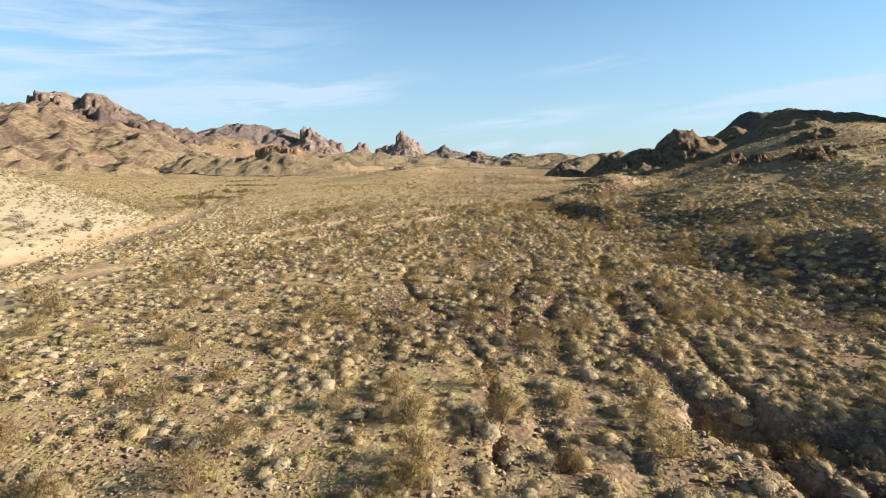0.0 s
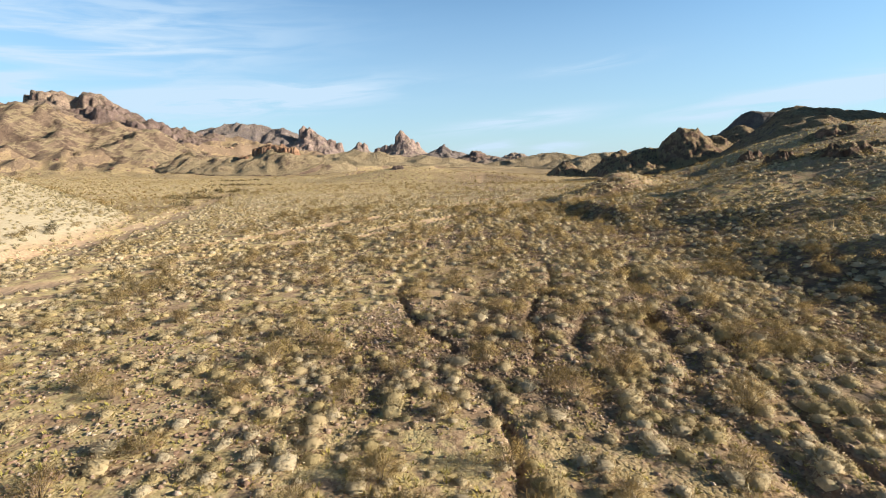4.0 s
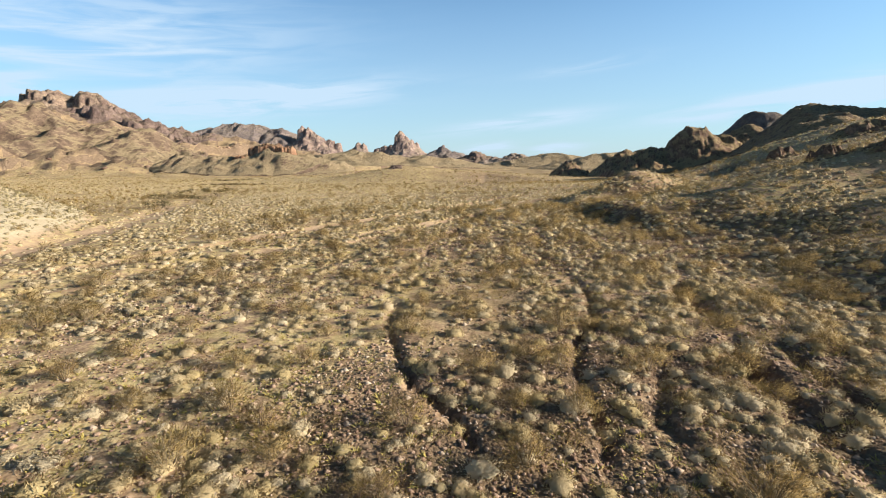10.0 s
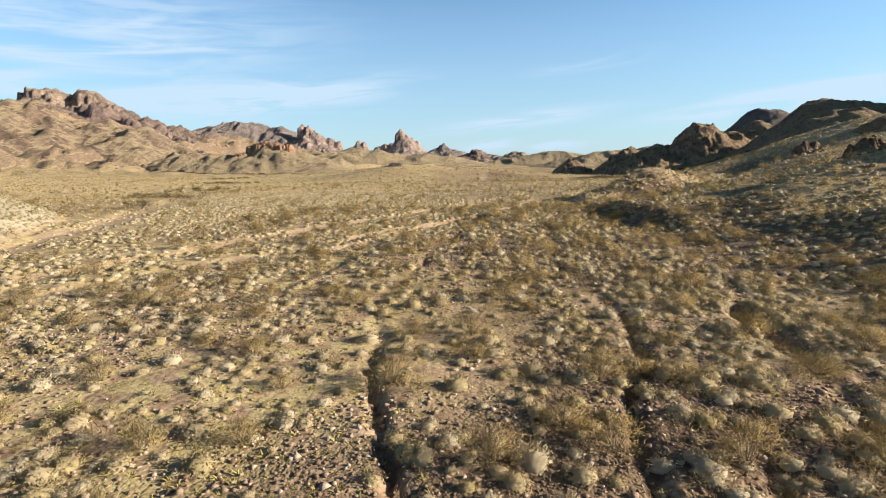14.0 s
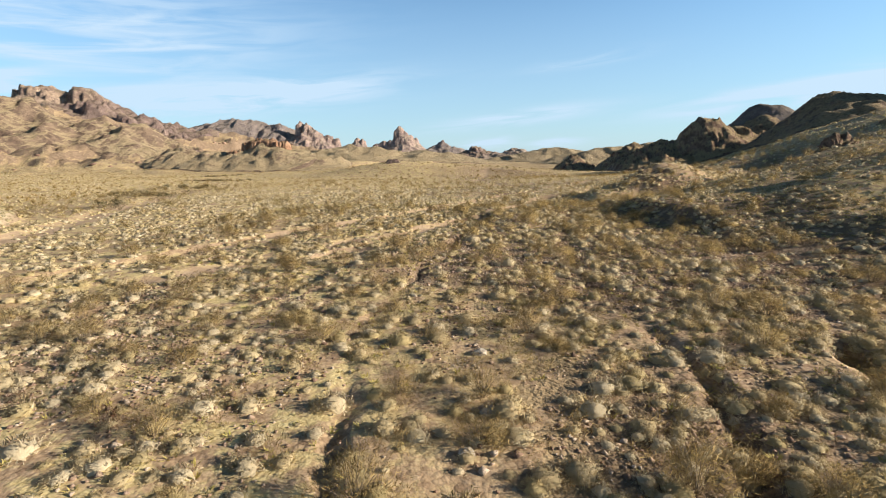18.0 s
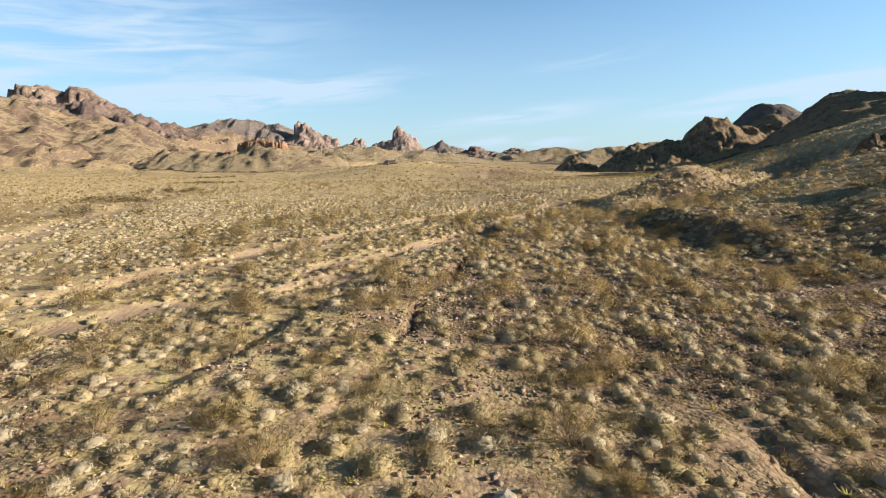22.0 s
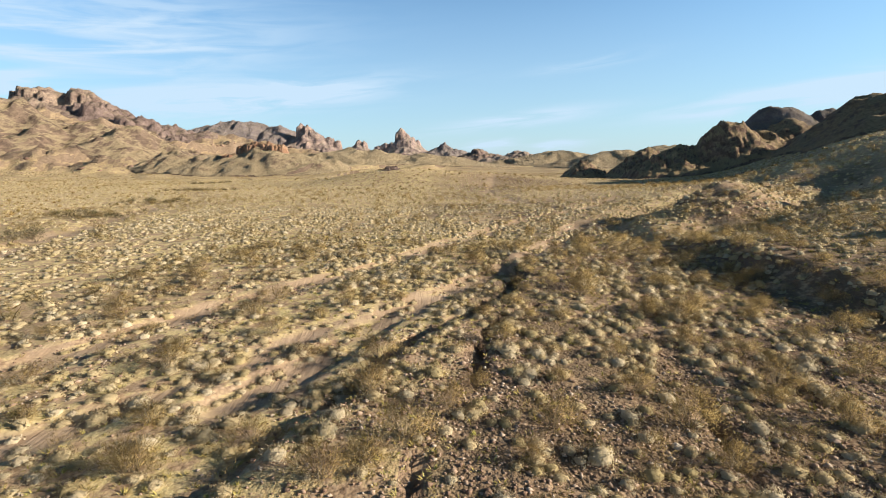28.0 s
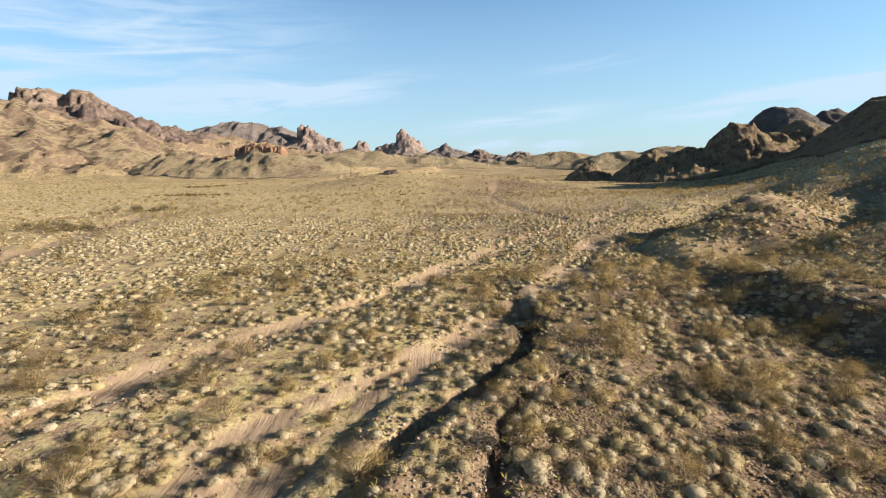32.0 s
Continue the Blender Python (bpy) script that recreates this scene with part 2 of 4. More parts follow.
def rock_material(name, dark, light, slope, scale, soil_at=(0.55, 0.8), mottled=0.4):
    """Bare broken rock on what is steep, stony soil with scrub on what lies flatter."""
    m, nt, b = material(name, 0.92, 0.15)
    co = position(nt)
    geo = nt.nodes.new("ShaderNodeNewGeometry")
    up = nt.nodes.new("ShaderNodeSeparateXYZ")
    nt.links.new(geo.outputs["True Normal"], up.inputs[0])
    n1, n2 = noise_node(nt, co, scale, 6, 0.65, 0.4), noise_node(nt, co, scale * 6, 5, 0.7)
    stretch = nt.nodes.new("ShaderNodeMapping")
    stretch.inputs["Scale"].default_value = (1, 1, 0.35)
    nt.links.new(co, stretch.inputs[0])
    rock = mix_color(nt, smooth_node(nt, n1, 0.35, 0.65), dark, light)
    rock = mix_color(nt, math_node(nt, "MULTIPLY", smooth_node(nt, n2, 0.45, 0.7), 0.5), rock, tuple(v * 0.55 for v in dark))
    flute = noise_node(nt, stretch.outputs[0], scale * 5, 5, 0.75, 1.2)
    # hollow shade put into the colour: flutes darken where the bump sinks them
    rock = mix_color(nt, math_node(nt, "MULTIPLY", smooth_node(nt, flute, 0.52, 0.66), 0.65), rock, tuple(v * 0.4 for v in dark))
    spots = smooth_node(nt, voronoi_node(nt, co, scale * 9)[0], 0.6, 0.25)
    soil = mix_color(nt, smooth_node(nt, n2, 0.35, 0.65), tuple(v * 0.8 for v in slope), slope)
    soil = mix_color(nt, math_node(nt, "MULTIPLY", spots, mottled), soil, (0.13, 0.10, 0.05))
    flat = math_node(nt, "ADD", up.outputs[2], math_node(nt, "MULTIPLY_ADD", n1, 0.5, -0.25))
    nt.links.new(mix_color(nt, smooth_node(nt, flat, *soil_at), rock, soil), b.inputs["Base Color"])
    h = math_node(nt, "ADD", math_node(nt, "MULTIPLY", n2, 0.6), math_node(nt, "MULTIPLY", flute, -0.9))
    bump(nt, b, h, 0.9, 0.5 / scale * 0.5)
    return m


def let_through(nt, b, c, thin):
    """Dry blades and leaves let some light through."""
    glow = nt.nodes.new("ShaderNodeBsdfTranslucent")
    nt.links.new(c, glow.inputs[0])
    both = nt.nodes.new("ShaderNodeMixShader")
    both.inputs[0].default_value = thin
    nt.links.new(b.outputs[0], both.inputs[1])
    nt.links.new(glow.outputs[0], both.inputs[2])
    nt.links.new(both.outputs[0], nt.nodes["Material Output"].inputs[0])


def plant_material(name, cols, gloss=0.15, thin=0.0):
    """cols: three base colours, picked plant by plant by the mesh's tint."""
    m, nt, b = material(name, 0.9, gloss)
    t = attr(nt, "tint", "Fac")
    t = math_node(nt, "SUBTRACT", t, math_node(nt, "MULTIPLY", math_node(nt, "GREATER_THAN", t, 1.6), 2.0))
    c = mix_color(nt, smooth_node(nt, t, 0.25, 0.50), cols[0], cols[1])
    c = mix_color(nt, smooth_node(nt, t, 0.68, 0.85), c, cols[2])
    co = position(nt)
    n = noise_node(nt, co, 34.0, 4, 0.8)
    c = mix_color(nt, math_node(nt, "MULTIPLY", smooth_node(nt, n, 0.50, 0.68), 0.35), c, tuple(v * 0.5 for v in cols[0]))
    nt.links.new(c, b.inputs["Base Color"])
    bump(nt, b, n, 0.7, 0.05)
    if thin:
        let_through(nt, b, c, thin)
    return m


def thing_material(name, a, c2, scale, rough=0.9, thin=0.0):
    """Colour that differs object by object, with a fine grain."""
    m, nt, b = material(name, rough, 0.2)
    info = nt.nodes.new("ShaderNodeObjectInfo").outputs["Random"]
    c = mix_color(nt, info, a, c2)
    n = noise_node(nt, object_coord(nt), scale, 4, 0.65)
    c = mix_color(nt, math_node(nt, "MULTIPLY", smooth_node(nt, n, 0.42, 0.7), 0.55), c, tuple(v * 0.5 for v in a))
    nt.links.new(c, b.inputs["Base Color"])
    bump(nt, b, n, 0.5, 0.02)
    if thin:
        let_through(nt, b, c, thin)
    return m


SOIL = ground_material()
DARK_ROCK = rock_material("dark_desert_rock", (0.13, 0.085, 0.063), (0.27, 0.18, 0.13), (0.36, 0.27, 0.155), 0.35, (0.48, 0.74))
RED_ROCK = rock_material("red_brown_rock", (0.27, 0.15, 0.095), (0.42, 0.26, 0.17), (0.36, 0.28, 0.15), 0.25, (0.6, 0.85))
BUTTE_ROCK = rock_material("weathered_butte_rock", (0.20, 0.14, 0.12), (0.47, 0.355, 0.265), (0.37, 0.285, 0.205), 0.05, (0.62, 0.86), 0.3)
HILL_SOIL = rock_material("scrubby_hill_soil", (0.22, 0.165, 0.13), (0.36, 0.27, 0.20), (0.44, 0.345, 0.22), 0.06, (0.5, 0.85), 0.4)
DARK_HILL = rock_material("dark_hill_soil", (0.16, 0.11, 0.082), (0.28, 0.20, 0.145), (0.38, 0.285, 0.17), 0.12, (0.55, 0.9), 0.55)
# mauve, peak and hazy rock: distance haze put into the base colours
MAUVE_ROCK = rock_material("mauve_butte_rock", (0.22, 0.165, 0.155), (0.44, 0.325, 0.275), (0.42, 0.335, 0.265), 0.05, (0.62, 0.86), 0.3)
PEAK_ROCK = rock_material("dark_peak_rock", (0.13, 0.112, 0.112), (0.21, 0.178, 0.168), (0.20, 0.168, 0.145), 0.08, (0.62, 0.9), 0.4)
HAZY_ROCK = rock_material("hazy_mountain_rock", (0.23, 0.19, 0.185), (0.32, 0.265, 0.25), (0.34, 0.28, 0.245), 0.03, (0.55, 0.9), 0.35)
TAN_HILL = rock_material("tan_foothill_soil", (0.15, 0.105, 0.08), (0.30, 0.215, 0.155), (0.46, 0.36, 0.225), 0.09, (0.58, 0.86), 0.4)
PURPLE_ROCK = rock_material("purple_brown_rock", (0.17, 0.12, 0.11), (0.30, 0.22, 0.185), (0.31, 0.235, 0.175), 0.06, (0.6, 0.9), 0.45)
STRAW = plant_material("dry_bunchgrass", [(0.55, 0.44, 0.26), (0.63, 0.53, 0.365), (0.50, 0.40, 0.21)], thin=0.15)
OLIVE = plant_material("olive_brown_scrub", [(0.40, 0.285, 0.12), (0.47, 0.345, 0.155), (0.33, 0.25, 0.10)], thin=0.15)
LEAF = thing_material("creosote_leaves", (0.40, 0.285, 0.12), (0.50, 0.37, 0.155), 12.0, thin=0.2)
GREEN_LEAF = thing_material("dark_green_leaves", (0.07, 0.075, 0.03), (0.10, 0.09, 0.04), 8.0)
TWIG = thing_material("grey_brown_twigs", (0.22, 0.17, 0.115), (0.31, 0.245, 0.165), 20.0)
STONE = thing_material("desert_stone", (0.30, 0.19, 0.135), (0.47, 0.36, 0.28), 9.0)
PALE_STONE = thing_material("pale_stone", (0.44, 0.37, 0.29), (0.54, 0.47, 0.38), 9.0)


# ---- terrain ----
def smooth(t):
    t = np.clip(t, 0, 1)
    return t * t * (3 - 2 * t)


def hash2(ix, iy, seed):
    h = (ix.astype(np.int64) * 374761393 + iy.astype(np.int64) * 668265263 + seed * 1442695041) & 0xFFFFFFFF
    h = ((h ^ (h >> 13)) * 1274126177) & 0xFFFFFFFF
    h = ((h ^ (h >> 15)) * 2246822519) & 0xFFFFFFFF
    return ((h ^ (h >> 16)) & 0xFFFFFF) / float(0xFFFFFF)


def vnoise(x, y, seed=0):
    ix, iy = np.floor(x), np.floor(y)
    fx, fy = x - ix, y - iy
    fx, fy = fx * fx * fx * (fx * (fx * 6 - 15) + 10), fy * fy * fy * (fy * (fy * 6 - 15) + 10)
    a, b = hash2(ix, iy, seed), hash2(ix + 1, iy, seed)
    c, d = hash2(ix, iy + 1, seed), hash2(ix + 1, iy + 1, seed)
    return (a * (1 - fx) + b * fx) * (1 - fy) + (c * (1 - fx) + d * fx) * fy * 1.0


def fbm(x, y, size, octaves=4, seed=0, gain=0.5):
    """About -1 to 1, features of that size in metres."""
    total, amp, norm = 0.0, 1.0, 0.0
    for k in range(octaves):
        ca, sa = math.cos(0.6 * k), math.sin(0.6 * k)
        u, v = (x * ca - y * sa) / size, (x * sa + y * ca) / size
        total = total + amp * (2 * vnoise(u + 17.3 * k, v - 9.1 * k, seed + k) - 1)
        norm += amp
        amp, size = amp * gain, size * 0.5
    return total / norm


def ridged(x, y, size, octaves=4, seed=0, gain=0.55):
    """0 to 1, sharp crests."""
    total, amp, norm = 0.0, 1.0, 0.0
    for k in range(octaves):
        ca, sa = math.cos(0.9 * k), math.sin(0.9 * k)
        u, v = (x * ca - y * sa) / size, (x * sa + y * ca) / size
        total = total + amp * (1 - np.abs(2 * vnoise(u + 31.7 * k, v + 5.3 * k, seed + k) - 1))
        norm += amp
        amp, size = amp * gain, size * 0.5
    return total / norm


def to_line(x, y, pts):
    """Distance from a polyline, with its side (positive to the right of its way)."""
    best, side = np.full(np.shape(x), 1e9), np.zeros(np.shape(x))
    for (ax, ay), (bx, by) in zip(pts, pts[1:]):
        dx, dy = bx - ax, by - ay
        t = np.clip(((x - ax) * dx + (y - ay) * dy) / (dx * dx + dy * dy), 0, 1)
        ex, ey = x - ax - t * dx, y - ay - t * dy
        d = np.hypot(ex, ey)
        near = d < best
        best = np.where(near, d, best)
        side = np.where(near, np.sign(ex * dy - ey * dx), side)
    return best, side


def bell(x, y, cx, cy, sx, sy=None, turn=0.0):
    c, s = math.cos(radians(turn)), math.sin(radians(turn))
    u, v = (x - cx) * c + (y - cy) * s, -(x - cx) * s + (y - cy) * c
    return np.exp(-(u / sx) ** 2 - (v / (sy or sx)) ** 2)


TOE_Y = [-400, 0, 60, 88, 100, 112, 135, 165, 225, 300, 450, 800, 3000]
TOE_X = [40, 21, 19.5, 19.5, 28, 42, 56, 70, 98, 134, 176, 270, 700]
BANK_Y, BANK_H = [0, 60, 66, 78, 84], [0.05, 0.05, 1.5, 1.6, 0.05]
LEFT_Y = [-400, 0, 40, 55, 68, 83, 92, 110, 160]
LEFT_X = [-60, -42, -39, -40, -42, -50, -62, -90, -150]


def along(v, at, values, soft):
    return sum(np.interp(v + soft * k, at, values) for k in (-1, -0.5, 0, 0.5, 1)) / 5


# dry washes with flat sandy beds: way, half width, depth
WASHES = [([(-30, 46), (-22, 55), (-17.5, 62.4), (-15.8, 65.8), (-12.4, 69.6), (-8.8, 74.7), (-4.4, 80.9), (3.9, 95.6), (10, 106), (21, 117), (34, 134)], 1.3, 0.28),
          ([(-8, 57), (-6.5, 59.9), (-5.5, 62), (-4.1, 65.2), (-2, 68.3), (2, 73.5), (6.8, 80.2), (12, 90), (17.2, 101.2)], 1.3, 0.30),
          ([(-39, 30), (-38.5, 44), (-37.7, 54), (-40, 73), (-46, 90), (-50, 105), (-60, 140)], 2.2, 0.35),
          ([(-34, 22), (-31, 34), (-25, 42), (-20, 49), (-14.6, 54.2), (-11.5, 57), (-8, 62.8), (-4.4, 66.7)], 1.0, 0.16),
          ([(19, 118), (14, 140), (12, 175), (20, 230)], 1.2, 0.2)]
CUT_BANK = [(-4.6, 56), (-3.9, 57.6), (-3.3, 59.2), (-2.4, 61.1), (-1.3, 63.1), (0.4, 65), (3.3, 68.9), (4.2, 72.4), (4.6, 76)]
# gullies with cut banks: way, half width, depth
GULLIES = [([(9.4, 9), (9.3, 12.5), (8.6, 14), (8.8, 16.4), (8.9, 19), (8.3, 21), (9.6, 23), (9.9, 25.5), (10.4, 28.4), (11.2, 30.8), (12.4, 34.5), (13.4, 40)], 0.75, 0.76),
           ([(10.6, 10), (10.6, 16), (11.8, 23), (12.4, 28.5), (13.2, 33)], 0.4, 0.45),
           ([(1.6, 12), (1.7, 18), (1.6, 20), (1.1, 21.6), (0.7, 23.5), (-0.3, 26.3), (-1.8, 28.2), (-2.3, 31), (-2.9, 34.5), (-3.2, 38), (-3.7, 41.4), (-3.5, 43.7), (-3.0, 45.9), (-2.3, 47.5), (-1.8, 50), (-1.3, 53)], 0.30, 0.26),
           ([(3.2, 12), (3.2, 18), (3.6, 23), (4.2, 26.6), (4.3, 29.5), (5.0, 31.7), (6.6, 34.3), (7.4, 37.5), (7.8, 41), (7.8, 45), (7.3, 50), (8.2, 55), (9.4, 60)], 0.42, 0.28),
           ([(5.4, 12), (5.0, 20), (6.0, 26), (7.5, 30)], 0.45, 0.2),
           (CUT_BANK, 0.7, 0.42),
           ([(0.7, 57), (0.8, 60), (1.3, 62.1), (2.5, 63.9), (4.6, 66.1)], 0.34, 0.40),
           ([(8.0, 54), (8.8, 60.4), (9.7, 62.8), (10.4, 66), (12.4, 72), (13.8, 82), (15, 92)], 0.45, 0.26),
           ([(12.3, 56), (11.9, 61), (12.0, 64.7), (12.2, 68.6), (13.2, 74), (15.2, 82)], 0.3, 0.24),
           ([(-5.5, 66), (-6.2, 73), (-5.0, 81)], 0.25, 0.15),
           ([(18, 8), (15, 11), (12.6, 12.6), (10.8, 13.2), (9, 14.5)], 1.7, 1.0),
           ([(-78, 140), (-70, 139)], 1.2, 1.6), ([(-60, 114), (-56, 113)], 0.7, 0.9), ([(-52, 99), (-47, 97.5)], 0.6, 0.7)]


SPURS = [([(-66, 500), (-84, 455), (-100, 425)], 4.0, 7, 30), ([(-10, 520), (-40, 455), (-62, 410)], 3.5, 7, 30),
         ([(-300, 640), (-345, 560), (-372, 510)], 8, 10, 40), ([(-440, 760), (-470, 640), (-480, 560)], 12, 14, 60),
         ([(-560, 860), (-590, 740), (-600, 640)], 14, 16, 60), ([(-360, 860), (-400, 780), (-400, 700)], 12, 14, 50)]


RIBS = [([(26, 84), (34, 87), (44, 90), (58, 95), (70, 98)], 1.6, 2.2, 9),
        ([(25, 66), (33, 68), (41, 71), (47, 73), (53, 70), (66, 66)], 2.2, 2.2, 9),
        ([(25, 60), (33, 54), (43, 50), (56, 48)], 1.6, 2.2, 8),
        ([(25, 40), (32, 33), (42, 28), (56, 26)], 1.7, 2.2, 8)]


def landform(x, y):
    """The large relief: valley floor, hillsides and hills."""
    z = -0.3 - 2.6 * smooth((y - 110) / 260) + 1.4 * smooth((y - 480) / 500) + 30 * smooth((y - 1200) / 2600)
    z = z + 0.35 * fbm(x, y, 38, 3, 3)
    # hillside on the sunny side of the valley
    s = x - along(y, TOE_Y, TOE_X, 7) + 2.5 * fbm(x, y, 13, 4, 11)
    right = 8.5 * smooth(s / 60) + np.interp(y, [36, 46, 58, 66], [1.6, 0.8, 0.6, 0]) * smooth(s / 10) + along(y, BANK_Y, BANK_H, 3) * smooth(s / 3.6) + 0.17 * np.clip(s - 70, 0, 150)
    fade = smooth(s / 25)
    right = right + fade * (0.9 * fbm(x, y, 22, 4, 21) + 0.8 * (ridged(x, y, 40, 3, 23) - 0.55))
    right = right * (1 - smooth((y - 420) / 500))
    z = z + np.where(s > 0, right, 0)
    d, side = to_line(x, y, [(20, 94), (27, 97.5), (34, 102), (42, 109), (50, 115), (60, 126)])
    crest = np.where(side > 0, np.exp(-(d / 9.5) ** 2), np.exp(-(d / 2.5) ** 2))
    z = z + (4.6 + 0.9 * fbm(x, y, 3.5, 3, 27)) * crest * np.clip((x - 19.5) / 15, 0, 1) ** 0.75 * (1 - 0.7 * smooth((x - 35) / 16))
    z = z - 1.2 * np.where(side < 0, smooth((d - 2) / 5) * (1 - smooth((d - 9) / 9)), 0) * smooth((x - 22) / 8) * (x < 70)
    d, _ = to_line(x, y, [(22, 87), (29, 90), (37, 93.5), (45, 98), (60, 114)])
    z = z - (0.9 * np.exp(-(d / 2.6) ** 2) + 0.5 * np.exp(-(d / 6.0) ** 2)) * smooth((x - 21) / 6)
    # ribs that run down the hillside, steep on the side away from the sun
    for pts, h, steep, gentle in RIBS:
        d, side = to_line(x + 1.6 * fbm(x, y, 9, 3, 29), y, pts)
        t = smooth((x - pts[0][0]) / (0.45 * (pts[-1][0] - pts[0][0])))
        z = z + h * t * (1 - 0.65 * smooth((x - 50) / 14)) * np.where(side > 0, np.exp(-(d / gentle) ** 2), np.exp(-(d / steep) ** 2))
    # the rounded hill above them, and the one behind it
    z = z + 7.5 * bell(x, y, 104, 130, 50, 34) + 3.0 * bell(x, y, 114, 168, 28, 30) + 8.0 * bell(x, y, 152, 206, 50, 44)
    z = z + 3.0 * smooth((x - 100) / 60) * smooth((y - 150) / 60) * (1 - smooth((y - 420) / 200)) * (1.6 * ridged(x, y, 30, 4, 25) - 0.9)
    # unseen hill off to the right, added to cast shade on the dark hills
    z = z + 46 * bell(x, y, 275, 185, 36, 34)
    # pale gravel hill
    s = along(y, LEFT_Y, LEFT_X, 6) - x + 1.0 * fbm(x, y, 12, 3, 31)
    z = z + np.where(s > 0, 0.33 * np.clip(s, 0, 60) + 0.35 * smooth(s / 2.5) + 0.35 * smooth(s / 10) * fbm(x, y, 9, 4, 33), 0) * (1 - smooth((y - 110) / 60))
    # knolls and hills up the valley
    z = z + 4.6 * bell(x, y, 6, 240, 44, 24) + 3.6 * bell(x, y, -24, 232, 26, 14) + 2.5 * bell(x, y, -70, 255, 36, 20)
    z = z + 3 * bell(x, y, -150, 440, 38, 40) + 7 * bell(x, y, -80, 590, 120, 60) * (0.75 + 0.5 * ridged(x, y, 60, 4, 45))
    z = z + 4 * bell(x, y, -262, 540, 40, 44) + 5 * bell(x, y, -20, 700, 130, 80)
    hill = 132 * np.exp(-(np.hypot((x + 900) / 1.05, y - 1010) / 430) ** 1.7) + 8 * bell(x, y, -470, 560, 150, 110) + 22 * bell(x, y, -440, 1010, 90, 80) + 12 * bell(x, y, -330, 1060, 70, 70) + 8 * bell(x, y, -250, 900, 90, 60)
    hill = hill + 0.34 * hill * (ridged(x, y, 150, 6, 41) - 0.62) + smooth(hill / 12) * (18 * (ridged(x, y, 80, 4, 43) ** 2 - 0.35) + 11 * (ridged(x, y, 36, 4, 47) ** 2 - 0.35))
    z = z + hill
    # sharp spurs, steep on their shaded side
    for pts, h, steep, gentle in SPURS:
        d, side = to_line(x, y, pts)
        z = z + h * np.where(side > 0, np.exp(-(d / gentle) ** 2), np.exp(-(d / steep) ** 2))
    rough = smooth((np.hypot(x, y) - 130) / 250)
    return z + rough * 0.8 * fbm(x, y, 22, 4, 51)


def wash_mask(x, y):
    m = np.zeros(np.shape(x))
    for pts, w, depth in WASHES:
        d, _ = to_line(x + 0.7 * fbm(x, y, 5, 3, 61), y, pts)
        m = np.maximum(m, smooth(1.0 - 0.8 * d / w + 1.2 * fbm(x, y, 2.6, 3, 63)))
    return m


def height(x, y):
    x, y = np.asarray(x, float), np.asarray(y, float)
    z = landform(x, y)
    near = 1 - smooth((np.hypot(x, y - 50) - 90) / 120)
    z = z + near * (0.10 * fbm(x, y, 4.5, 3, 71) + 0.05 * fbm(x, y, 1.4, 2, 73))
    wob = 0.42 * fbm(x, y, 2.2, 3, 75, 0.65)
    for pts, w, depth in WASHES:
        d, _ = to_line(x + 0.7 * fbm(x, y, 5, 3, 61), y, pts)
        z = z - depth * (1 - smooth((d - 0.7 * w) / (0.5 * w)))
    patchy = smooth(0.42 + 1.5 * fbm(x, y, 5.5, 2, 77))
    for pts, w, depth in GULLIES:
        d, _ = to_line(x + wob, y, pts)
        z = z - depth * (0.22 + 0.9 * patchy) * (1 - smooth((d - 0.30 * w) / (0.62 * w)))
    z = z - 0.7 * bell(x, y, 4.3, 73.5, 0.6, 1.1)
    # unseen mound beside the gully basin, added to throw shade into it
    z = z + 1.3 * bell(x, y, 17.6, 10.5, 2.3, 4.5)
    # the low terrace east of the wash, with its cut bank
    d, side = to_line(x + wob, y, CUT_BANK)
    z = z + 0.45 * np.exp(-(d / 9.0) ** 2) * (side > 0) * smooth((d - 0.2) / 0.45)
    return z


def mesh_from(name, verts, faces, mats, smooth_shade=True):
    me = bpy.data.meshes.new(name)
    verts, faces = np.asarray(verts, np.float32), np.asarray(faces, np.int32)
    me.vertices.add(len(verts))
    me.vertices.foreach_set("co", verts.ravel())
    n, k = faces.shape
    me.loops.add(n * k)
    me.loops.foreach_set("vertex_index", faces.ravel())
    me.polygons.add(n)
    me.polygons.foreach_set("loop_start", np.arange(0, n * k, k, dtype=np.int32))
    me.polygons.foreach_set("use_smooth", np.full(n, smooth_shade))
    for mt in mats if isinstance(mats, (list, tuple)) else [mats]:
        me.materials.append(mt)
    me.update(calc_edges=True)
    return me


def grid_faces(rows, cols, closed=False):
    i, j = np.meshgrid(np.arange(rows - 1), np.arange(cols if closed else cols - 1), indexing="ij")
    j2 = (j + 1) % cols
    return np.stack([i * cols + j, i * cols + j2, (i + 1) * cols + j2, (i + 1) * cols + j], -1).reshape(-1, 4)


